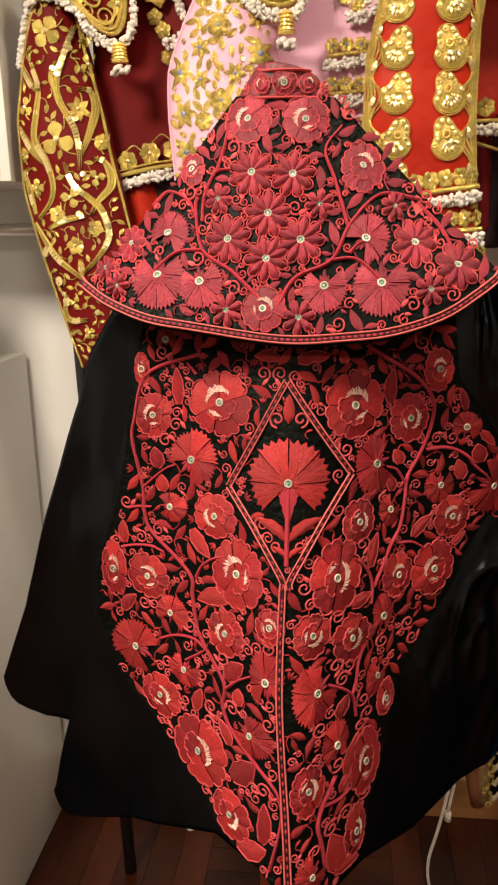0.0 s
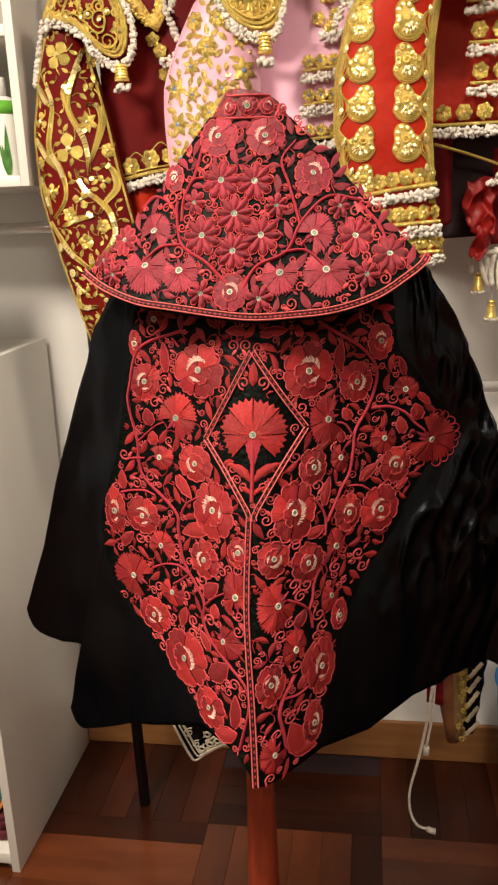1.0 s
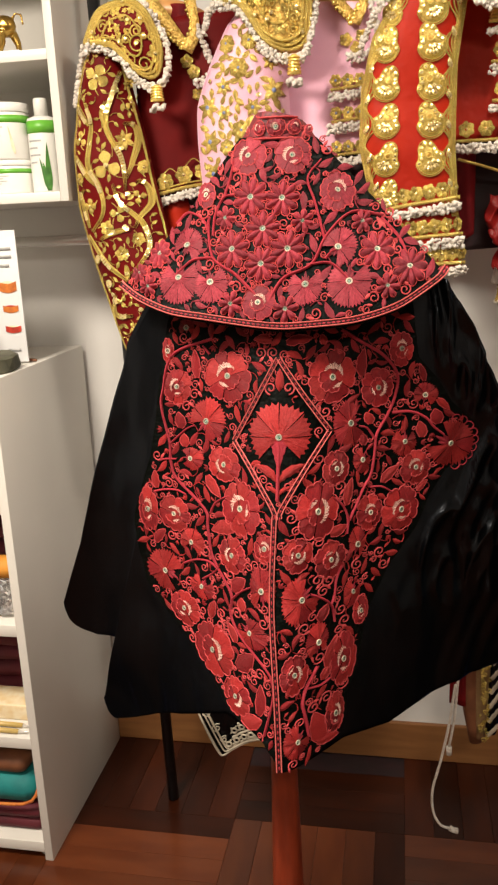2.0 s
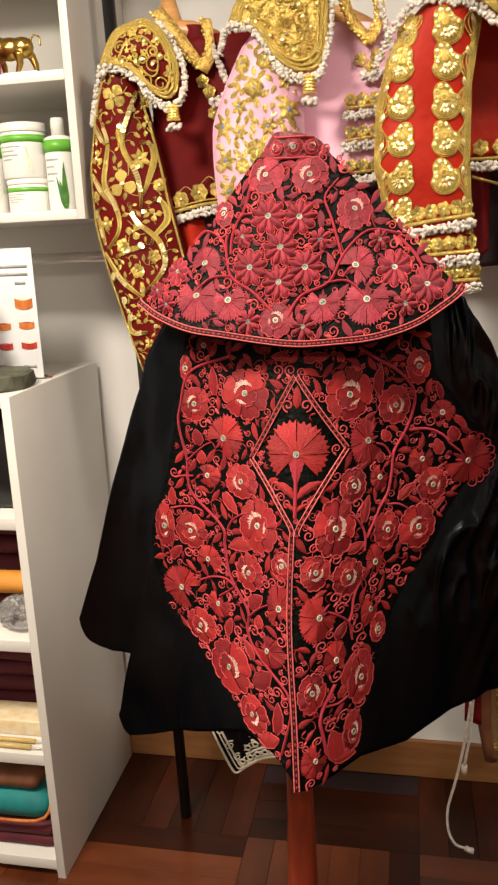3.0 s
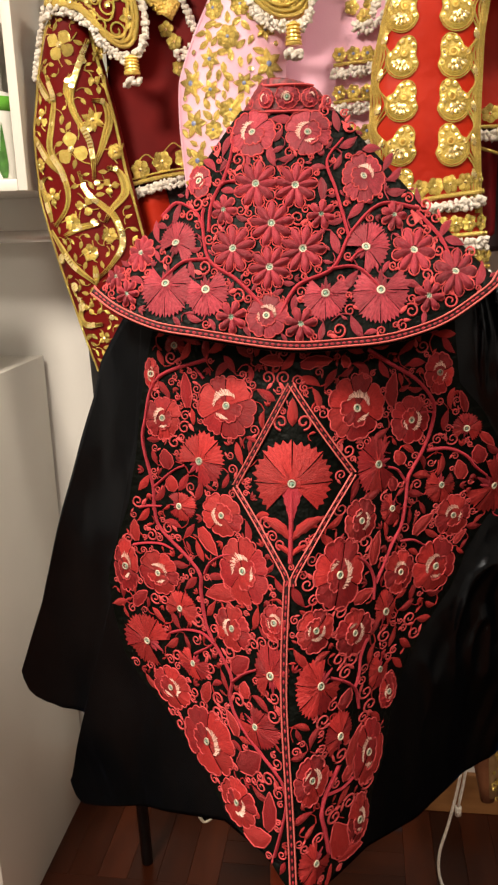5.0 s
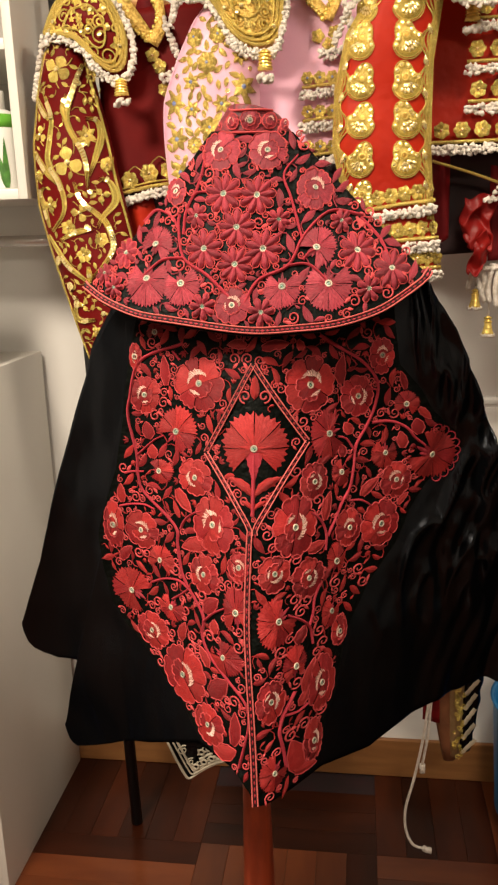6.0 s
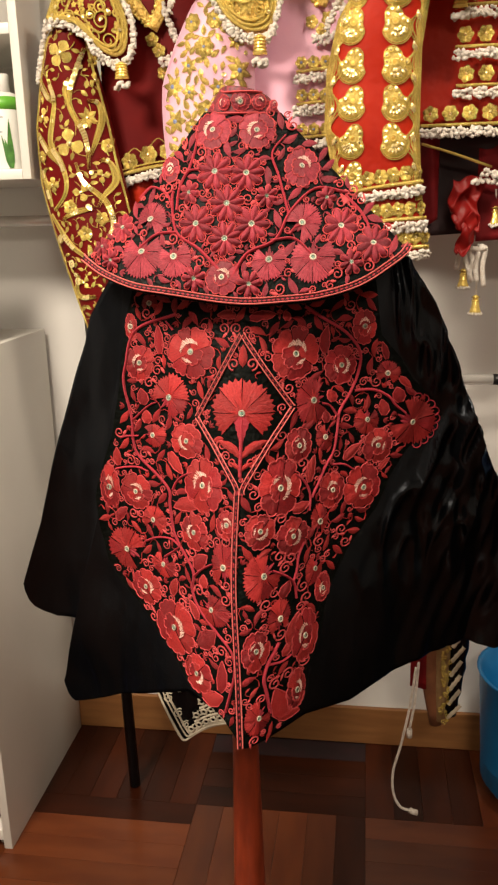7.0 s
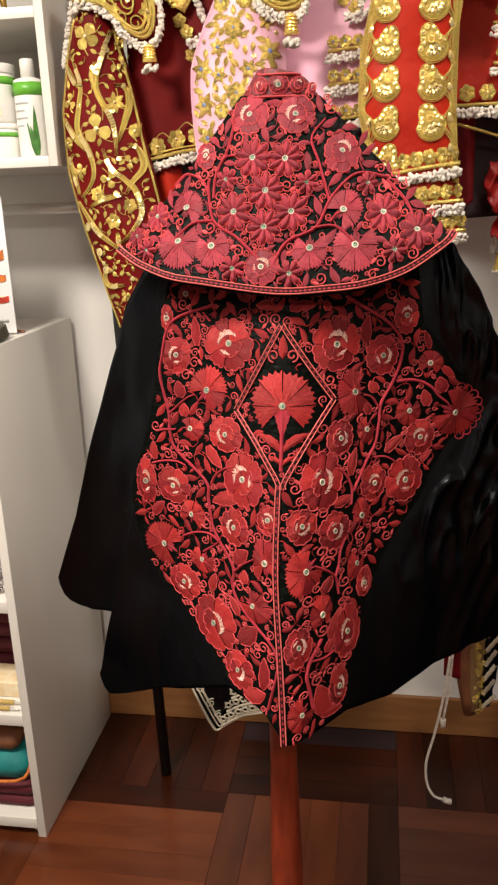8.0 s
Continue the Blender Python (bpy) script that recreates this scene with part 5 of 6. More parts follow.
def sequin(bm, surface, x, z, r, lift=0.004, tilt=None):
    """A thin disc sewn on at a chance tilt."""
    lean = 0.18 + 0.3 * math.sin(917 * x + 733 * z) if tilt is None else tilt
    dome(bm, lambda u, w: surface(u, w) + lean * (w - z), x, z, r, 0.0006, lambda a: 1, lift, 2, 9, squeeze(surface, x, z))


def tassel(x, y, z0, z1, parent, rng):
    h = z0 - z1
    bm = lathe([(0.004, 0), (0.009, -0.1 * h), (0.010, -0.35 * h), (0.012, -0.6 * h), (0.014, -0.7 * h)], x, y, z0, 12)
    for k in range(5):
        ring(bm, (x, y, z0 - h * (0.12 + 0.12 * k)), (0, 0, 1), 0.0105 + 0.0006 * k, 0.0012, 12)
    ob = part("tassel", bm, GOLD, parent, "gold thread tassel with a white tufted end")
    bm = bmesh.new()
    for k in range(12):
        a = k * 2.4
        lump(bm, (x + 0.011 * math.cos(a), y + 0.011 * math.sin(a), z1 + rng.uniform(-0.004, 0.006)), 0.0058, rng)
    part("tuft", bm, WHITE_YARN, ob)


def epaulette(outline, yc, bulge, parent, base, rng, label):
    """A padded shoulder piece: bulging plate, coiled gold, rim and yarn fringe."""
    line = spline(outline + [outline[0]], 0.006)[:-1]
    cx, cz = np.mean([p[0] for p in line]), np.mean([p[1] for p in line])
    reach = max(math.hypot(p[0] - cx, p[1] - cz) for p in line)

    def depth(x, z):
        return yc - bulge * (1 - min(1, ((x - cx) ** 2 + (z - cz) ** 2) / reach ** 2))
    bm = bmesh.new()
    rows = []
    for s in (0.02, 0.3, 0.55, 0.8, 1.0):
        rows.append([bm.verts.new((cx + s * (p[0] - cx), depth(cx + s * (p[0] - cx), cz + s * (p[1] - cz)), cz + s * (p[1] - cz))) for p in line])
    n = len(line)
    rows.append([bm.verts.new((p[0], yc + 0.02, p[1])) for p in line])
    for a, b in zip(rows, rows[1:]):
        for k in range(n):
            bm.faces.new((a[k], a[(k + 1) % n], b[(k + 1) % n], b[k]))
    bm.faces.new(rows[0])
    bm.faces.new(rows[-1][::-1])
    ob = part("epaulette", bm, base, parent, label)
    for s, w in ((0.97, 0.008), (0.89, 0.006), (0.8, 0.005), (0.5, 0.004)):
        bm = bmesh.new()
        cord(bm, depth, [(cx + s * (p[0] - cx), cz + s * (p[1] - cz)) for p in line] + [(cx + s * (line[0][0] - cx), cz + s * (line[0][1] - cz))], w, 0.004, 0.001, smooth=False)
        part("gold_cord", bm, GOLD, ob)
    bm = bmesh.new()
    taken = []
    for _ in range(900):
        p = rng.choice(line)
        s = rng.uniform(0.0, 0.8) ** 0.7
        x, z = cx + s * (p[0] - cx), cz + s * (p[1] - cz)
        r = rng.choice((0.016, 0.012, 0.009, 0.006))
        if all(math.hypot(x - a, z - b) > 0.8 * (r + c) for a, b, c in taken):
            taken.append((x, z, r))
            if rng.random() < 0.5:
                cord(bm, depth, curl_points(x, z, r, rng.random() * 6, 1.5, rng.choice((-1, 1))), 0.0034, 0.003, 0.001, step=0.004)
            else:
                a0 = rng.random() * 6
                for k in range(5):
                    blade(bm, depth, x, z, a0 + k * 1.257, r, r * 0.35, 0.003, None, 0.001, 4, 2)
    part("gold_coil", bm, GOLD, ob, kind="stuff")
    bm = bmesh.new()
    for x, z, r in taken[::3]:
        sequin(bm, depth, x, z, 0.0035, 0.006)
    part("sequin", bm, SEQUIN, ob, kind="stuff")
    return ob, depth


def panel_cloth(x0, x1, z0, z1, y, parent, mat, name="body", wave=0.006, slope=0.0):
    """A hanging jacket front with a slightly waving, turned hem."""
    bm = bmesh.new()
    rows = []
    for i in range(25):
        s = i / 24
        x = x0 + (x1 - x0) * s
        rows.append([bm.verts.new((x, y + wave * math.sin(s * 5 + 2 * t) + 0.01 * (2 * s - 1) ** 2, z0 + slope * s + (z1 - z0) * t)) for t in [j / 20 for j in range(21)]])
    for a, b in zip(rows, rows[1:]):
        for j in range(20):
            bm.faces.new((a[j], b[j], b[j + 1], a[j + 1]))
    return thicken(part(name, bm, mat, parent), 0.004)


def hanger(x, y, z, label="honey-coloured wooden hanger with a steel hook"):
    ob = empty("coat_hanger", label, "coat hanger", (x, y, z), "coat hangers")
    bm = tube(spline([(x - 0.17, y - 0.02, z - 0.10), (x - 0.09, y, z - 0.035), (x, y, z), (x + 0.09, y, z - 0.035), (x + 0.17, y - 0.02, z - 0.10)], 0.02), 0.016, 10, taper=lambda s: 0.7 + 0.6 * math.sin(math.pi * s))
    part("bar", bm, HANGER, ob)
    part("neck", tube([(x, y, z - 0.06), (x - 0.012, y, z), (x - 0.024, y, z + 0.06)], 0.023, 12, taper=lambda s: 1.15 - 0.5 * s), HANGER, ob)
    top = 2.1
    pts = [(x - 0.024, y, z + 0.05), (x - 0.024, y, top - 0.03)] + [(x - 0.024 + 0.016 * math.sin(a), 1.505 + 0.0, top + 0.012 - 0.016 * math.cos(a) + 0.004) for a in (0.6, 1.6, 2.6, 3.4)]
    part("hook", tube(spline(pts, 0.01), 0.0025, 6), STEEL, ob)


def collar_strip(a, b, parent, mat, rng, width=0.022):
    """A folded collar edge covered in gold coils, through points of the world."""
    line = spline(a, 0.008)
    bm = bmesh.new()
    prev = None
    for p, q in zip(line, spline(b, 0.008 * 1.0)[:: 1] if len(b) == len(a) else line):
        pair = [bm.verts.new(p), bm.verts.new(q)]
        if prev:
            bm.faces.new((prev[0], pair[0], pair[1], prev[1]))
        prev = pair
    ob = thicken(part("collar", bm, GOLD_CLOTH, parent, "stiff collar covered with gold coils"), 0.006)
    bm = bmesh.new()
    for i, p in enumerate(line):
        lump(bm, Vector(p) + Vector((rng.uniform(-0.002, 0.002), -0.004, 0)), 0.0045, rng)
    part("gold_braid", bm, GOLD, ob, kind="stuff")
    return ob


rng = random.Random(21)
# burgundy jacket
J1 = empty("bullfighter_jacket", "burgundy jacket with gold vine embroidery and white fringe on a hanger", "jacket", (-0.26, 1.45, 1.5), "jackets on the rack")
L1 = [(1.18, -0.345), (1.196, -0.349), (1.341, -0.392), (1.493, -0.426), (1.604, -0.424), (1.679, -0.41), (1.76, -0.385), (1.80, -0.36)]
R1 = [(1.18, -0.215), (1.349, -0.226), (1.452, -0.243), (1.542, -0.262), (1.64, -0.279), (1.731, -0.30), (1.80, -0.31)]
part("sleeve", sleeve_mesh(L1, R1, 1.43, 0.045, 1.18, 1.80), BURGUNDY, J1, "burgundy sleeve covered with gold vines")
s1 = tube_cloth(L1, R1, 1.43, 0.045)
VINES_1 = [[(-0.31, 1.739), (-0.325, 1.694), (-0.34, 1.655), (-0.339, 1.628), (-0.316, 1.579), (-0.311, 1.537), (-0.312, 1.516)], [(-0.381, 1.685), (-0.372, 1.65), (-0.379, 1.61), (-0.386, 1.568), (-0.368, 1.533), (-0.36, 1.497), (-0.367, 1.469), (-0.392, 1.441)],
           [(-0.337, 1.685), (-0.347, 1.662), (-0.342, 1.635)], [(-0.405, 1.69), (-0.389, 1.659), (-0.377, 1.643)], [(-0.415, 1.59), (-0.392, 1.551), (-0.371, 1.529)], [(-0.398, 1.449), (-0.406, 1.485), (-0.412, 1.514), (-0.401, 1.524)],
           [(-0.402, 1.435), (-0.388, 1.411), (-0.363, 1.374), (-0.32, 1.34)], [(-0.309, 1.644), (-0.291, 1.64), (-0.285, 1.613), (-0.296, 1.571), (-0.308, 1.54)], [(-0.291, 1.536), (-0.272, 1.527), (-0.265, 1.493), (-0.287, 1.466), (-0.299, 1.445)],
           [(-0.337, 1.531), (-0.325, 1.495), (-0.301, 1.473), (-0.281, 1.451), (-0.272, 1.408), (-0.292, 1.373), (-0.318, 1.35)], [(-0.375, 1.424), (-0.345, 1.437), (-0.307, 1.444)], [(-0.32, 1.342), (-0.321, 1.373)],
           [(-0.352, 1.312), (-0.361, 1.282), (-0.35, 1.267), (-0.315, 1.269)]]
for pts in VINES_1:
    gold_vine(s1, pts, J1)
for i, (x, z, r) in enumerate(((-0.352, 1.729, 0.021), (-0.346, 1.566, 0.024), (-0.357, 1.447, 0.013), (-0.309, 1.613, 0.016), (-0.331, 1.474, 0.015), (-0.391, 1.491, 0.013), (-0.4, 1.619, 0.014), (-0.293, 1.423, 0.012), (-0.278, 1.561, 0.012),
                               (-0.295, 1.682, 0.013), (-0.297, 1.72, 0.01), (-0.286, 1.505, 0.012), (-0.328, 1.395, 0.013), (-0.41, 1.545, 0.010), (-0.34, 1.298, 0.011), (-0.315, 1.245, 0.010))):
    gold_flower(s1, x, z, r * 1.2, J1, rng, (4, 3, 5, 6, 3)[i % 5], False, "star" if i == 3 else "flower")
    bm = bmesh.new()
    a = rng.random() * 6
    for d in (0, 2.1, 4.0):
        cord(bm, s1, [(x + r * q * math.cos(a + d + 0.4 * q), z + r * q * math.sin(a + d + 0.4 * q)) for q in (0.8, 1.2, 1.6)], 0.002, 0.0018, 0.0008)
    part("tendril", bm, GOLD, J1)
for edge, k in ((L1, 0.005), (R1, -0.004)):
    bm = bmesh.new()
    cord(bm, s1, [(x + k, z) for z, x in edge], 0.0035, 0.003, 0.0008, None, 0.01)
    part("edge_cord", bm, GOLD, J1)
bm = bmesh.new()
for k in range(9):
    z = rng.uniform(1.22, 1.72)
    a, b = along(L1, z), along(R1, z)
    sequin(bm, s1, rng.uniform(a + 0.02, b - 0.015), z, 0.005, 0.003)
for x, z in ((-0.392, 1.385), (-0.371, 1.335), (-0.36, 1.30)):
    sequin(bm, s1, x + 0.006, z, 0.0085, 0.004)
part("sequin", bm, SEQUIN, J1, kind="stuff")
f1 = Field(-0.44, -0.2, 1.18, 1.8)
for o in [c for c in J1.children if c.name.startswith(("gold_vine", "gold_flower", "tendril"))]:
    for v in list(o.data.vertices)[::3]:
        f1.mark(v.co.x, v.co.z, 0.003)
bits = bmesh.new()
for _ in range(2500):
    z = rng.uniform(1.2, 1.77)
    x = rng.uniform(along(L1, z) + 0.012, along(R1, z) - 0.012)
    if f1.free(x, z, 0.0055):
        a = rng.random() * 6
        n = rng.uniform(0.010, 0.017)
        blade(bits, s1, x - 0.5 * n * math.cos(a), z - 0.5 * n * math.sin(a), a, n, n * 0.26, 0.002, None, 0.001, 4, 2)
        cord(bits, s1, [(x - (0.5 + q) * n * math.cos(a + q), z - (0.5 + q) * n * math.sin(a + q)) for q in (0, 0.35, 0.7)], 0.0016, 0.0014, 0.0008)
        f1.mark(x, z, 0.008)
part("gold_leaf", bits, GOLD, J1, kind="stuff")
panel_cloth(-0.30, -0.06, 1.505, 1.83, 1.455, J1, BURGUNDY, slope=0.018)
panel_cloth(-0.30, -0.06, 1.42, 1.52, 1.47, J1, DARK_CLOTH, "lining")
b1y = lambda x, z: 1.447
for x, z, r in ((-0.245, 1.533, 0.018), (-0.205, 1.545, 0.019), (-0.165, 1.55, 0.018), (-0.165, 1.695, 0.014)):
    gold_flower(b1y, x, z, r, J1, rng, 6)
bm = bmesh.new()
cord(bm, b1y, [(-0.26, 1.535), (-0.235, 1.558), (-0.215, 1.55), (-0.185, 1.575), (-0.165, 1.565), (-0.14, 1.58)], 0.0025)
cord(bm, b1y, [(-0.265, 1.509), (-0.2, 1.521), (-0.13, 1.527)], 0.008, 0.005)
cord(bm, b1y, [(-0.265, 1.517), (-0.2, 1.529), (-0.13, 1.535)], 0.004, 0.004)
part("hem_braid", bm, GOLD, J1)
fringe([(-0.268, 1.447, 1.497), (-0.2, 1.445, 1.511), (-0.13, 1.445, 1.518)], J1, rng, 0.005, 2, 0.006)
epaulette([(-0.374, 1.792), (-0.319, 1.781), (-0.291, 1.759), (-0.269, 1.733), (-0.244, 1.72), (-0.225, 1.733), (-0.218, 1.775), (-0.238, 1.83), (-0.272, 1.859), (-0.304, 1.855), (-0.34, 1.842)], 1.395, 0.03, J1, BURGUNDY, rng, "padded epaulette coiled with gold thread")
fringe([(-0.373, 1.385, 1.784), (-0.35, 1.38, 1.786), (-0.325, 1.375, 1.781), (-0.297, 1.37, 1.759), (-0.277, 1.37, 1.734), (-0.257, 1.37, 1.714), (-0.232, 1.372, 1.705), (-0.213, 1.375, 1.718), (-0.205, 1.378, 1.743), (-0.206, 1.382, 1.778), (-0.225, 1.388, 1.821), (-0.242, 1.392, 1.841), (-0.256, 1.395, 1.858)], J1, rng)
fringe([(-0.38, 1.40, 1.79), (-0.391, 1.41, 1.762), (-0.402, 1.415, 1.729), (-0.412, 1.42, 1.696)], J1, rng, 0.005)
tassel(-0.227, 1.365, 1.704, 1.662, J1, rng)
collar_strip([(-0.278, 1.44, 1.885), (-0.236, 1.43, 1.823), (-0.192, 1.435, 1.778)], [(-0.262, 1.45, 1.90), (-0.218, 1.44, 1.845), (-0.180, 1.44, 1.79)], J1, BURGUNDY, rng)
collar_strip([(-0.192, 1.435, 1.778), (-0.172, 1.44, 1.81), (-0.185, 1.46, 1.87)], [(-0.172, 1.435, 1.765), (-0.155, 1.44, 1.80), (-0.165, 1.46, 1.875)], J1, BURGUNDY, rng)
panel_cloth(-0.232, -0.168, 1.765, 1.868, 1.468, J1, DEEP_RED, "neck_lining", 0.004, -0.008)
for x, z in ((-0.185, 1.755), (-0.172, 1.735)):
    gold_flower(lambda a, b: 1.445, x, z, 0.014, J1, rng, 5)
fringe([(-0.155, 1.43, 1.81), (-0.14, 1.43, 1.77), (-0.128, 1.43, 1.73), (-0.15, 1.435, 1.722), (-0.168, 1.435, 1.72)], J1, rng)
hanger(-0.235, 1.49, 1.86)

# red breeches under the burgundy jacket
T1 = empty("hanging_breeches", "bright red breeches hanging under the burgundy jacket", "breeches", (-0.22, 1.47, 1.3))
panel_cloth(-0.275, -0.195, 1.2, 1.5, 1.462, T1, SCARLET, "leg", 0.008)
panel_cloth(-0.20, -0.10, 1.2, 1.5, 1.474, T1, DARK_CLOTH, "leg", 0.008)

# pink jacket
J2 = empty("bullfighter_jacket", "pale pink satin jacket with padded gold flowers and white fringe", "jacket", (0.02, 1.45, 1.5), "jackets on the rack")
L2 = [(1.22, -0.13), (1.482, -0.159), (1.591, -0.166), (1.665, -0.164), (1.715, -0.145), (1.80, -0.10), (1.83, -0.07)]
R2 = [(1.22, 0.01), (1.6, 0.018), (1.83, 0.018)]
part("sleeve", sleeve_mesh(L2, R2, 1.425, 0.045, 1.22, 1.83), PINK, J2, "pale pink sleeve sewn with padded gold flowers")
s2 = tube_cloth(L2, R2, 1.425, 0.045)
for x, z, r in ((-0.092, 1.768, 0.0182), (-0.049, 1.77, 0.017), (-0.07, 1.724, 0.0193), (-0.07, 1.615, 0.0196), (-0.099, 1.586, 0.0154), (-0.06, 1.55, 0.016)):
    gold_flower(s2, x, z, r, J2, rng, 7, True, "rose")
for x, z, r in ((-0.101, 1.694, 0.0151), (-0.008, 1.683, 0.0203), (-0.135, 1.66, 0.0197), (-0.102, 1.648, 0.0142), (-0.047, 1.655, 0.0151), (-0.132, 1.598, 0.0198), (-0.129, 1.54, 0.02), (-0.012, 1.733, 0.0138), (-0.02, 1.60, 0.016), (-0.09, 1.52, 0.016)):
    gold_flower(s2, x, z, r * 1.15, J2, rng, 6, True, "star")
f2 = Field(-0.17, 0.03, 1.48, 1.82)
for x, z in ((-0.092, 1.768), (-0.049, 1.77), (-0.07, 1.724), (-0.07, 1.615), (-0.099, 1.586), (-0.101, 1.694), (-0.008, 1.683), (-0.135, 1.66), (-0.102, 1.648), (-0.047, 1.655), (-0.132, 1.598), (-0.129, 1.54), (-0.012, 1.733)):
    f2.mark(x, z, 0.017)
leaves, shine = bmesh.new(), bmesh.new()
for _ in range(2500):
    x, z = rng.uniform(-0.15, 0.008), rng.uniform(1.5, 1.8)
    if x > along(L2, z) + 0.012 and f2.free(x, z, 0.0055):
        a = rng.random() * 6
        if rng.random() < 0.88:
            n = rng.uniform(0.014, 0.024)
            blade(leaves, s2, x - 0.5 * n * math.cos(a), z - 0.5 * n * math.sin(a), a, n, n * 0.26, 0.003, None, 0.001, 4, 4)
        else:
            sequin(shine, s2, x, z, 0.0045, 0.002)
        f2.mark(x, z, 0.0085)
part("gold_leaf", leaves, GOLD, J2, kind="stuff")
part("sequin", shine, SEQUIN, J2, kind="stuff")
bm = bmesh.new()
cord(bm, s2, [(x + 0.006, z) for z, x in L2], 0.003, 0.0015, 0.0008, None, 0.01)
part("piping", bm, PINK, J2)
panel_cloth(0.0, 0.28, 1.585, 1.85, 1.455, J2, PINK, slope=-0.03)
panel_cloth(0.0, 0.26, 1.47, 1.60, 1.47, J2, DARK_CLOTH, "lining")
epaulette([(-0.115, 1.842), (-0.063, 1.828), (-0.022, 1.77), (0.02, 1.747), (0.058, 1.762), (0.068, 1.823), (0.062, 1.875), (-0.02, 1.905), (-0.09, 1.88)], 1.39, 0.03, J2, GOLD_CLOTH, rng, "padded epaulette thickly coiled with gold thread")
fringe([(-0.135, 1.39, 1.80), (-0.12, 1.385, 1.836), (-0.085, 1.375, 1.835), (-0.06, 1.37, 1.82), (-0.038, 1.37, 1.785), (-0.018, 1.37, 1.755), (0.02, 1.37, 1.736), (0.055, 1.375, 1.745), (0.07, 1.38, 1.79), (0.077, 1.385, 1.85), (0.07, 1.39, 1.90)], J2, rng)
tassel(0.036, 1.362, 1.737, 1.688, J2, rng)
collar_strip([(0.085, 1.43, 1.89), (0.105, 1.43, 1.83), (0.135, 1.435, 1.795)], [(0.098, 1.44, 1.90), (0.118, 1.44, 1.845), (0.148, 1.44, 1.81)], J2, PINK, rng)
collar_strip([(0.135, 1.435, 1.795), (0.155, 1.44, 1.84), (0.145, 1.46, 1.9)], [(0.152, 1.435, 1.79), (0.172, 1.44, 1.84), (0.162, 1.46, 1.9)], J2, PINK, rng)
b2y = lambda x, z: 1.447
for z in (1.700, 1.642, 1.580):
    for x in (0.105, 0.128, 0.151, 0.174):
        gold_flower(b2y, x, z, 0.0125, J2, rng, 6, True)
    bm = bmesh.new()
    cord(bm, b2y, [(0.095, z - 0.016), (0.13, z - 0.013), (0.185, z - 0.010)], 0.007, 0.005)
    part("gold_braid", bm, GOLD, J2)
    fringe([(0.092, 1.44, z - 0.026), (0.13, 1.44, z - 0.023), (0.185, 1.44, z - 0.019)], J2, rng, 0.0052, 2, 0.006)
for x, z in ((0.125, 1.77), (0.145, 1.755), (0.155, 1.775)):
    gold_flower(b2y, x, z, 0.013, J2, rng, 5)
fringe([(0.165, 1.43, 1.86), (0.178, 1.43, 1.81), (0.185, 1.43, 1.77), (0.16, 1.435, 1.745), (0.13, 1.435, 1.742)], J2, rng)
hanger(0.06, 1.49, 1.86)

# scarlet jacket
J3 = empty("bullfighter_jacket", "scarlet satin jacket with gold shell embroidery, sequins and white fringe", "jacket", (0.3, 1.4, 1.4), "jackets on the rack")
L3 = [(1.335, 0.20), (1.458, 0.184), (1.499, 0.168), (1.569, 0.153), (1.665, 0.157), (1.748, 0.177), (1.809, 0.215), (1.83, 0.235)]
R3 = [(1.335, 0.345), (1.462, 0.331), (1.56, 0.325), (1.70, 0.325), (1.80, 0.339), (1.83, 0.345)]
part("sleeve", sleeve_mesh(L3, R3, 1.37, 0.045, 1.335, 1.83), SCARLET, J3, "scarlet sleeve with two columns of gold shells")
s3 = tube_cloth(L3, R3, 1.37, 0.045)


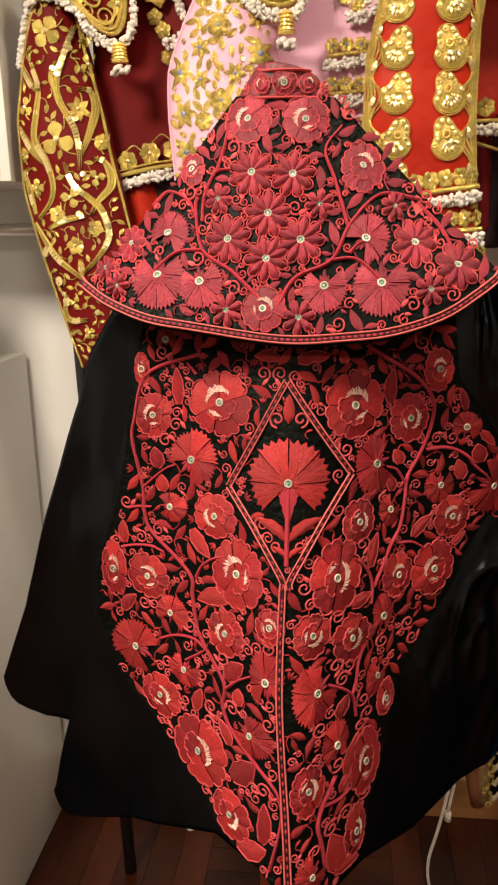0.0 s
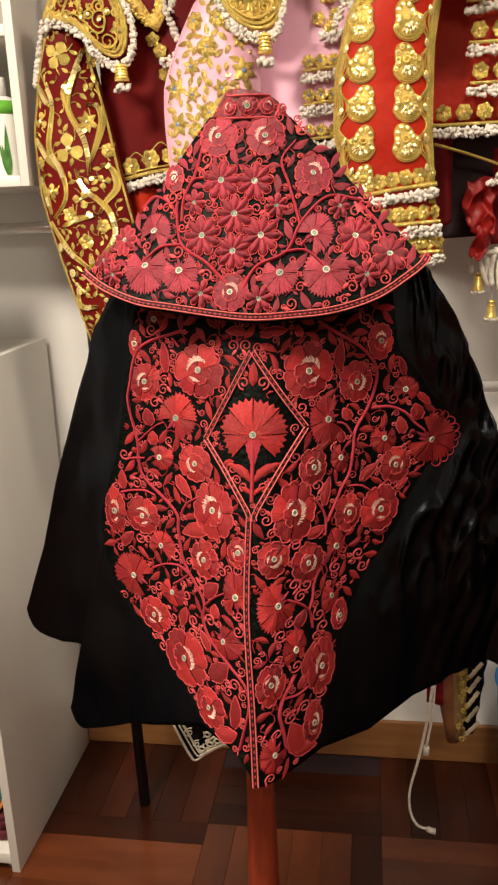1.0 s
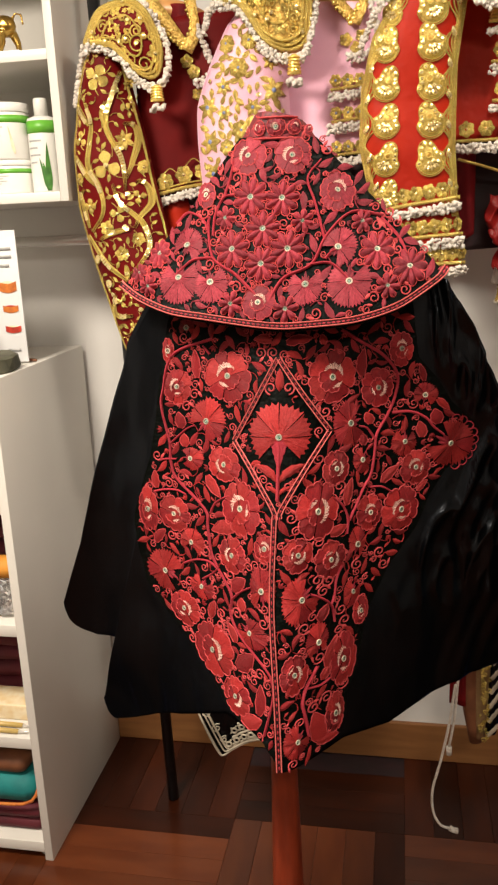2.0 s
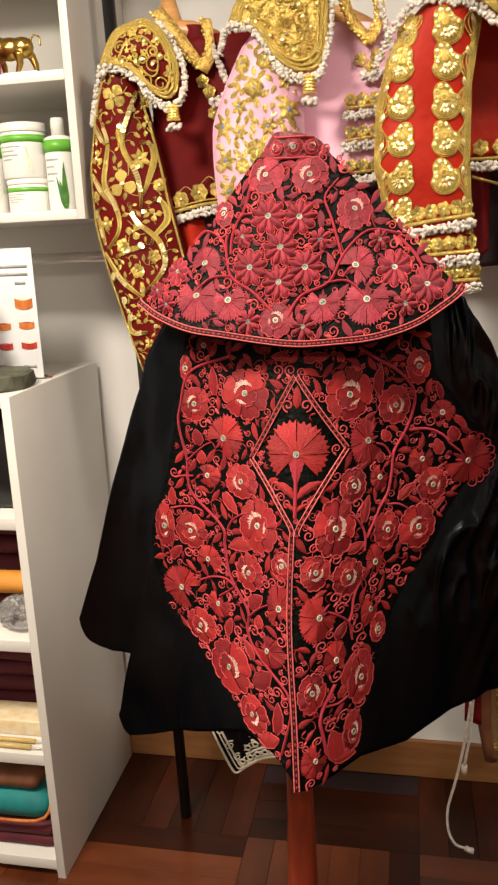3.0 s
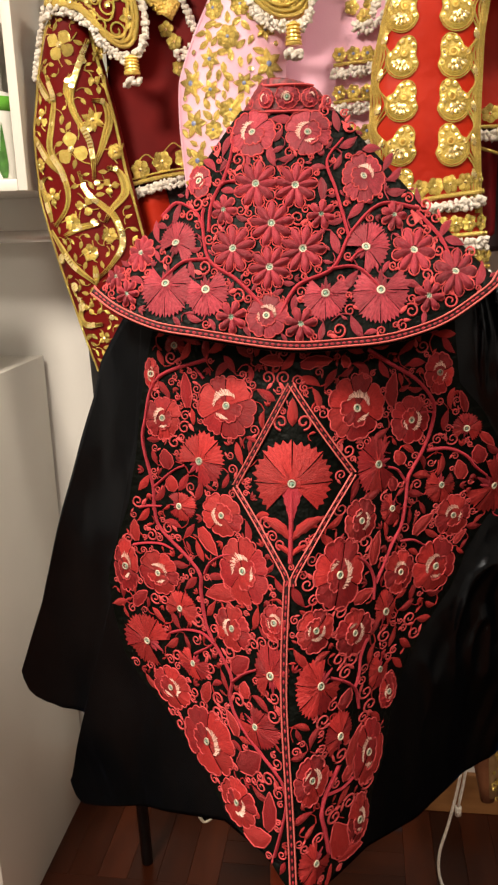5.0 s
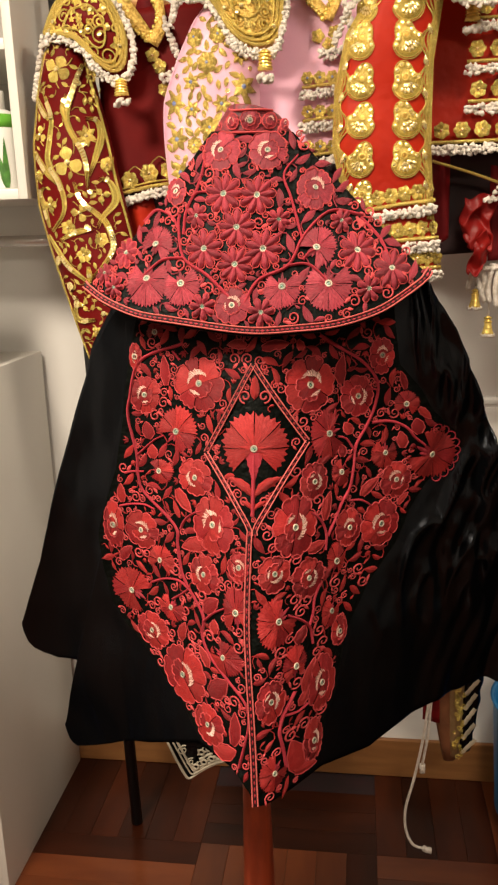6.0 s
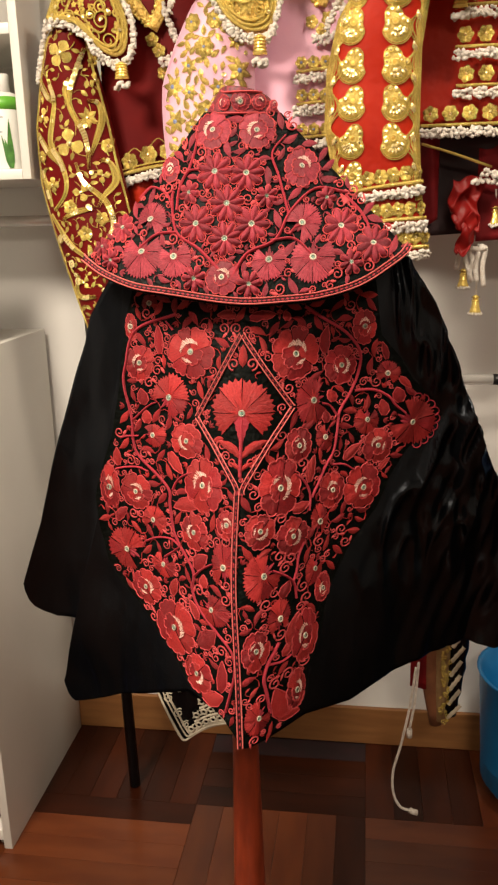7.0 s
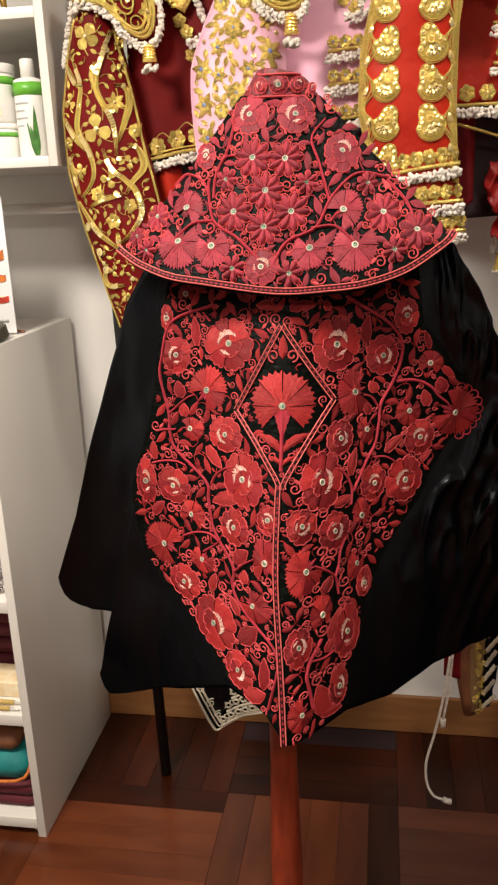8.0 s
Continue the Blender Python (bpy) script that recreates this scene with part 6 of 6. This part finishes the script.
def shell(surface, x, z, r, lean, parent):
    """A gold palmette: a padded drop with a pointed crown, nested cords, rows of long sequins below and ringed sequins above."""
    bm, sx = bmesh.new(), squeeze(surface, x, z)
    tip = -math.pi / 2 + lean
    crown = tip + math.pi

    def drop(a):
        c = math.cos(a - tip)
        up = max(0.0, -c)
        return 0.84 + 0.14 * max(0.0, c) - 0.20 * math.sin(math.pi * up) + 0.24 * up ** 4

    def spot(q, a):
        return x + sx * r * q * math.cos(a), z + r * q * math.sin(a)
    dome(bm, surface, x, z, r * 0.94, 0.0022, drop, 0.0008, 3, 32, sx)
    for q, w in ((1.02, 0.0022), (0.92, 0.0018)):
        cord(bm, surface, [spot(q * drop(a), a) for a in [tip + 2 * math.pi * k / 24 for k in range(25)]], w, 0.0022, 0.0014)
    for q in (0.80, 0.70):
        cord(bm, surface, [spot(q * drop(a), a) for a in [tip + 1.3 * (k / 6 - 1) for k in range(13)]], 0.0018, 0.002, 0.0022)
    arch = [(drop(crown + 0.4 * (k - 4)) - 0.16, crown + 0.4 * (k - 4)) for k in range(9)]
    for q, a in arch:
        ring(bm, on(surface, *spot(q, a), 0.0034), (0, -1, 0), r * 0.125, r * 0.04, 8)
    ring(bm, on(surface, *spot(0.24, crown), 0.0040), (0, -1, 0), r * 0.17, r * 0.06, 12)
    n0 = len(bm.faces)
    for k, (q, a) in enumerate(arch):
        sequin(bm, surface, *spot(q, a), r * 0.115, 0.0040 + 0.0005 * (k % 2))
    for row, (q0, n, wide) in enumerate(((0.05, 4, 0.5), (0.32, 6, 0.34))):
        for k in range(n):
            a = tip + wide * (k - (n - 1) / 2)
            u, w = spot(q0 + 0.06, a)
            lift = 0.2 + 0.28 * math.sin(911 * u + 377 * w)
            blade(bm, lambda p, q: surface(p, q) + lift * (q - w), u, w, a, r * 0.32, r * 0.095, 0.0010, None, 0.0040 + 0.0006 * row, 3, 2, sx)
    paint(bm, n0, 1)
    n0 = len(bm.faces)
    sequin(bm, surface, *spot(0.24, crown), r * 0.13, 0.0046, 0.0)
    paint(bm, n0, 2)
    motif("gold_shell", bm, (GOLD, SEQUIN, BRASS), parent)


for z in (1.79, 1.733, 1.669, 1.607, 1.543, 1.48):
    if z > 1.5:
        shell(s3, 0.279, z - 0.002, 0.0300, 0.35, J3)
    shell(s3, 0.204 if z < 1.75 else 0.214, z, 0.0285, -0.35, J3)
for edge, k in ((L3, 1), (R3, -1)):
    for off, amp, w in ((0.003, 0.0, 0.0026), (0.007, 0.001, 0.0028), (0.0105, 0.002, 0.0028), (0.0135, 0.004, 0.0018), (0.0175, 0.0065, 0.0018), (0.0215, 0.009, 0.0016)):
        bm = bmesh.new()
        pts = []
        for i in range(60):
            z = 1.44 + 0.37 * i / 59
            pts.append((along(edge, z) + k * (off + amp * math.sin(2 * math.pi * z / 0.064 + off * 60)), z))
        cord(bm, s3, pts, w, 0.0035, 0.001, None, 0.008)
        part("gold_edge", bm, GOLD, J3)
    bm = bmesh.new()
    for i in range(7):
        z = 1.49 + 0.0625 * i * 0.8
        blade(bm, s3, along(edge, z) + k * 0.012, z, math.pi / 2 - k * 0.3, 0.018, 0.005, 0.004, None, 0.003, 4, 2)
    part("long_sequin", bm, SEQUIN, J3, kind="stuff")
for (x0, z0), (x1, z1) in (((0.20, 1.447), (0.335, 1.464)), ((0.215, 1.392), (0.342, 1.399)), ((0.24, 1.345), (0.348, 1.347))):
    n = 6
    for k in range(n):
        q = (k + 0.5) / n
        gold_flower(s3, x0 + (x1 - x0) * q, z0 + (z1 - z0) * q + 0.028, 0.0145, J3, rng, 6)
    bm = bmesh.new()
    cord(bm, s3, [(x0, z0 + 0.010), ((x0 + x1) / 2, (z0 + z1) / 2 + 0.011), (x1, z1 + 0.010)], 0.008, 0.006)
    part("gold_braid", bm, GOLD, J3)
    fringe([on(s3, x0 + (x1 - x0) * q, z0 + (z1 - z0) * q, 0.008) for q in (0.05, 0.35, 0.7, 1.0)], J3, rng, 0.0058, 2, 0.007)
panel_cloth(0.31, 0.66, 1.578, 1.85, 1.43, J3, SCARLET, slope=-0.014)
b3y = lambda x, z: 1.42
for (x0, x1, z) in ((0.33, 0.66, 1.583), (0.392, 0.5, 1.650), (0.388, 0.5, 1.716), (0.40, 0.5, 1.785)):
    n = int((x1 - x0) / 0.036)
    for k in range(n):
        gold_flower(b3y, x0 + 0.018 + 0.036 * k, z + 0.012, 0.0155, J3, rng, 6)
    bm = bmesh.new()
    cord(bm, b3y, [(x0, z - 0.008), ((x0 + x1) / 2, z - 0.008), (x1, z - 0.009)], 0.007, 0.005)
    part("gold_braid", bm, GOLD, J3)
    fringe([(x0, 1.412, z - 0.018), ((x0 + x1) / 2, 1.412, z - 0.018), (x1, 1.412, z - 0.019)], J3, rng, 0.0058, 2, 0.006)
tassel(0.393, 1.40, 1.80, 1.755, J3, rng)
epaulette([(0.225, 1.846), (0.27, 1.842), (0.33, 1.825), (0.37, 1.80), (0.42, 1.80), (0.43, 1.85), (0.40, 1.90), (0.28, 1.90)], 1.34, 0.03, J3, GOLD_CLOTH, rng, "padded epaulette coiled with gold thread")
fringe([(0.158, 1.36, 1.745), (0.175, 1.35, 1.78), (0.20, 1.34, 1.815), (0.23, 1.33, 1.84), (0.28, 1.325, 1.836), (0.33, 1.325, 1.818), (0.37, 1.325, 1.79), (0.42, 1.335, 1.79)], J3, rng)
hanger(0.42, 1.49, 1.88)

# breeches hanging under the scarlet jacket, with ribbon, cords and bell tassels
T = empty("hanging_breeches", "dark red breeches hanging from the rack under the jacket", "breeches", (0.45, 1.5, 1.4))
panel_cloth(0.30, 0.75, 1.37, 1.60, 1.50, T, DARK_CLOTH, "back_cloth", 0.012, 0.02)
panel_cloth(0.45, 0.75, 1.36, 1.60, 1.48, T, DEEP_RED, "front_cloth", 0.012, 0.015)
panel_cloth(0.335, 0.372, 1.385, 1.56, 1.47, T, DEEP_RED, "side_cloth", 0.006, 0.02)


def crumpled(x0, x1, z0, z1, y, parent, mat, name, seed, narrow=0.6):
    """A short crushed length of cloth, narrower at its foot."""
    bm = bmesh.new()
    rows = []
    for j in range(25):
        t = j / 24
        c, w = (x0 + x1) / 2 + 0.006 * math.sin(7 * t + seed), (x1 - x0) / 2 * (narrow + (1 - narrow) * t)
        row = []
        for i in range(17):
            q = 2 * i / 16 - 1
            p = Vector((c + w * q, y, z0 + (z1 - z0) * t))
            d = noise.noise_vector(p * 38 + Vector((seed, 0, 0)))
            row.append(bm.verts.new(p + Vector((0.007 * d.x, 0.018 * d.y, 0.006 * d.z + 0.006 * math.sin(4 * q + seed)))))
        rows.append(row)
    for a, b in zip(rows, rows[1:]):
        for i in range(16):
            bm.faces.new((a[i], a[i + 1], b[i + 1], b[i]))
    return thicken(part(name, bm, mat, parent), 0.002)


crumpled(0.393, 0.457, 1.385, 1.482, 1.462, T, RIBBON, "ribbon", 1.0, 0.75)
crumpled(0.405, 0.446, 1.335, 1.41, 1.455, T, RIBBON, "ribbon", 4.0, 0.7)
part("gold_cord", tube(spline([(0.335, 1.44, 1.545), (0.40, 1.45, 1.525), (0.47, 1.46, 1.50)], 0.02), 0.003, 6), GOLD, T)
fringe([(0.455, 1.45, 1.495), (0.48, 1.45, 1.49), (0.49, 1.45, 1.487)], T, rng, 0.007, 2, 0.006)
fringe([(0.435, 1.455, 1.478), (0.47, 1.455, 1.474), (0.52, 1.455, 1.476)], T, rng, 0.006, 1)


def bell(x, y, z, top, parent):
    bm = lathe([(0.003, 0.028), (0.005, 0.026), (0.0055, 0.02), (0.007, 0.016), (0.0075, 0.006), (0.011, -0.004), (0.0125, -0.008)][::-1], x, y, z, 14)
    for q in (0.024, 0.017, 0.005):
        ring(bm, (x, y, z + q), (0, 0, 1), 0.0075, 0.0015, 12)
    ob = part("bell_tassel", bm, GOLD, parent, "gold bell-shaped tassel with a white tufted rim")
    bm = bmesh.new()
    for k in range(12):
        lump(bm, (x + 0.0115 * math.cos(k * 0.524), y + 0.0115 * math.sin(k * 0.524), z - 0.010 + rng.uniform(-0.002, 0.002)), 0.0042, rng)
    part("tuft", bm, WHITE_YARN, ob)
    part("cord", tube(spline([(x, y, z + 0.026), (x + 0.001, y, (z + top) / 2), (x - 0.001, y - 0.002, top)], 0.02), 0.0022, 6), WHITE_YARN, ob)


bell(0.430, 1.50, 1.278, 1.37, T)
bell(0.457, 1.50, 1.224, 1.41, T)
bell(0.487, 1.50, 1.40, 1.46, T)
for k, pts in enumerate(([(0.44, 1.30), (0.425, 1.345), (0.418, 1.325), (0.414, 1.305)], [(0.44, 1.345), (0.446, 1.32), (0.441, 1.295), (0.449, 1.28)], [(0.455, 1.35), (0.47, 1.346), (0.466, 1.31), (0.47, 1.27)], [(0.458, 1.345), (0.452, 1.31), (0.456, 1.28)], [(0.425, 1.35), (0.45, 1.345), (0.472, 1.347)])):
    bm = tube(spline([(x, 1.492 - 0.002 * k, z) for x, z in pts], 0.006), 0.0055, 6)
    part("ribbon_loop", bm, WHITE_YARN, T, "white ribbon loop")

# embroidered breeches whose legs show below the cape
G1 = empty("embroidered_breeches", "black breeches with white and gold embroidered hem hanging behind the cape", "breeches", (-0.12, 1.35, 0.3))
LG = [(-0.255, 0.46), (-0.199, 0.325), (-0.178, 0.275), (-0.168, 0.263), (-0.145, 0.275), (-0.07, 0.315), (-0.02, 0.34), (0.02, 0.36)]
bm = bmesh.new()
rows = []
for i in range(41):
    x = -0.25 + 0.26 * i / 40
    lo = along(LG, x)
    rows.append([bm.verts.new((x + 0.03 * t, 1.335 + 0.01 * math.sin(x * 40) + 0.14 * t, lo + (1.46 - lo) * t)) for t in [j / 16 for j in range(17)]])
for a, b in zip(rows, rows[1:]):
    for j in range(16):
        bm.faces.new((a[j], b[j], b[j + 1], a[j + 1]))
leg = thicken(part("leg", bm, BLACK, G1), 0.004)
g1y = lambda x, z: 1.3325 + 0.01 * math.sin(x * 40) + 0.14 * max(0.0, z - along(LG, x)) / (1.46 - along(LG, x))
bm = bmesh.new()
for off, w in ((0.003, 0.0052), (0.0105, 0.0034), (0.016, 0.005)):
    cord(bm, g1y, [(x + off, z + off * 1.2) for x, z in LG], w, 0.003)
for r0 in range(5):
    for k in range(8):
        x, z = -0.15 + 0.017 * k + 0.012 * r0, 0.285 + 0.0085 * k + 0.032 * r0
        ring(bm, (x, g1y(x, z) - 0.002, z + 0.008), (0, -1, 0), 0.0062, 0.0026, 10)
        for d in range(5):
            blade(bm, g1y, x, z + 0.008, 0.4 * k + 1.257 * d, 0.006, 0.0024, 0.002, None, 0.002, 3, 2, 1, 0.006)
    cord(bm, g1y, [(-0.155 + 0.012 * r0, 0.276 + 0.032 * r0), (-0.10 + 0.012 * r0, 0.303 + 0.032 * r0), (-0.045 + 0.012 * r0, 0.33 + 0.032 * r0)], 0.006, 0.004)
for x, z, r in ((-0.205, 0.375, 0.012), (-0.185, 0.335, 0.011), (-0.18, 0.395, 0.013), (-0.17, 0.305, 0.009), (-0.215, 0.41, 0.010)):
    cord(bm, g1y, curl_points(x + 0.008, z, r, 1.0, 1.4, 1), 0.0028, 0.0025)
part("white_embroidery", bm, RING, leg, "cream and gold thread embroidery")

G2 = empty("embroidered_breeches", "brown and black breeches leg with gold beads and a white drawcord", "breeches", (0.42, 1.45, 0.27))
bm = tube(spline([(0.425, 1.455, 0.86), (0.412, 1.455, 0.62), (0.412, 1.45, 0.42), (0.428, 1.44, 0.275)], 0.03), 0.028, 18, taper=lambda s: 1.1 - 0.6 * s ** 3)
leg2 = part("leg", bm, BROWN, G2)
bm = tube(spline([(0.45, 1.45, 0.86), (0.437, 1.445, 0.62), (0.437, 1.44, 0.42), (0.437, 1.432, 0.29)], 0.03), 0.021, 16, taper=lambda s: 1.1 - 0.6 * s ** 3)
part("lining", bm, TAN, G2, "tan lining folded outwards")
bm = tube(spline([(0.480, 1.45, 0.8), (0.474, 1.445, 0.5), (0.458, 1.435, 0.305)], 0.02), 0.026, 12, taper=lambda s: (1 - 0.45 * s ** 2) * (1 + 0.12 * math.sin(60 * s)))
stripe = part("striped_cloth", bm, BLACK, G2, "black cloth with slanting silver bands")
bm = bmesh.new()
g2y = lambda x, z: 1.412 + 0.0 * x
for k in range(8):
    z = 0.31 + 0.036 * k
    blade(bm, g2y, 0.450 + 0.001 * k, z, 0.98 + rng.uniform(-0.1, 0.1), 0.046, 0.0055, 0.003, lambda s: 0.85 + 0.15 * math.sin(19 * s), 0.001, 7, 2)
part("silver_band", bm, RING, stripe, kind="stuff")
bm = bmesh.new()
for k in range(40):
    cord(bm, g2y, curl_points(0.441 + rng.uniform(-0.008, 0.010), 0.30 + 0.0055 * k, rng.uniform(0.003, 0.007), rng.random() * 6, 1.2, 1), 0.0022, 0.003, step=0.004)
part("gold_coil", bm, GOLD, leg2, kind="stuff")
for piece in [c for c in G2.children if c.name.startswith(("leg", "lining", "striped"))]:
    piece.location.x -= 0.022
part("hanging_strap", tube(spline([(0.43, 1.46, 0.84), (0.36, 1.465, 1.0), (0.285, 1.472, 1.2), (0.25, 1.472, 1.5)], 0.04), 0.006, 8), BLACK, G2)
panel_cloth(0.345, 0.385, 0.37, 0.75, 1.43, G2, DEEP_RED, "flap", 0.006)
for pts in ([(0.356, 1.42, 0.43), (0.345, 1.42, 0.33), (0.328, 1.42, 0.23), (0.311, 1.42, 0.15), (0.313, 1.415, 0.095), (0.330, 1.41, 0.062), (0.352, 1.41, 0.056)], [(0.362, 1.425, 0.44), (0.356, 1.425, 0.34), (0.346, 1.425, 0.265)]):
    ob = part("drawcord", tube(spline(pts, 0.01), 0.0032, 8), WHITE_YARN, G2, "white cotton drawcord")
    part("cord_end", tube([pts[-1], (pts[-1][0] + 0.006, pts[-1][1], pts[-1][2] - 0.004), (pts[-1][0] + 0.018, pts[-1][1], pts[-1][2] - 0.006)] if len(pts) > 4 else [pts[-1], (pts[-1][0], pts[-1][1], pts[-1][2] - 0.02)], 0.007, 8), WHITE_YARN, ob)

# ---- parquet: squares of six planks, laid in turn along x and along y, the row by the wall of darker wood ----
SIDE, STRIPS = 0.42, 6
rng = random.Random(5)
plank_mesh = bpy.data.meshes.new("plank")
bm = box(-SIDE / 2 + 0.0003, SIDE / 2 - 0.0003, -SIDE / STRIPS / 2 + 0.0003, SIDE / STRIPS / 2 - 0.0003, -0.0028, 0.0, 0.0005)
bm.to_mesh(plank_mesh)
bm.free()
plank_mesh.materials.append(PLANK)
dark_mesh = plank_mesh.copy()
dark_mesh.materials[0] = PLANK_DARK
far = bmesh.new()
for i in range(-5, 6):
    for j in range(-10, 1):
        for k in range(STRIPS):
            x, y = -0.172 + SIDE * (i + 0.5), 1.44 + SIDE * (j + 0.5)
            off = (k - (STRIPS - 1) / 2) * SIDE / STRIPS
            flat = (i + j) % 2 == 0
            if y + SIDE / 2 > WALL_Y and flat and y + off + 0.05 > WALL_Y - 0.014:
                continue
            if not (-3 <= i <= 3 and j >= -5):
                hx, hy = (SIDE / 2 - 0.0003, SIDE / STRIPS / 2 - 0.0003) if flat else (SIDE / STRIPS / 2 - 0.0003, SIDE / 2 - 0.0003)
                px, py = (x, y + off) if flat else (x + off, y)
                if -2.3 < px < 2.3 and py > -2.5:
                    ring4 = [[far.verts.new((max(-2.29, min(2.29, px + sx_ * hx)), max(-2.49, py + sy_ * hy), zz)) for sx_, sy_ in ((-1, -1), (1, -1), (1, 1), (-1, 1))] for zz in (-0.0028, 0.0)]
                    far.faces.new(ring4[1])
                    for q in range(4):
                        far.faces.new((ring4[0][q], ring4[0][(q + 1) % 4], ring4[1][(q + 1) % 4], ring4[1][q]))
                continue
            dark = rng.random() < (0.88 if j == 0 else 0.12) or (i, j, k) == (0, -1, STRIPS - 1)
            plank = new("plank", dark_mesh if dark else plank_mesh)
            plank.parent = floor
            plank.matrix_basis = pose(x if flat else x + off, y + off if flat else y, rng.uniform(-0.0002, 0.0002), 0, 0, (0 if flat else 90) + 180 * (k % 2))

part("far_plank", far, PLANK, floor, smooth=False, kind="stuff")
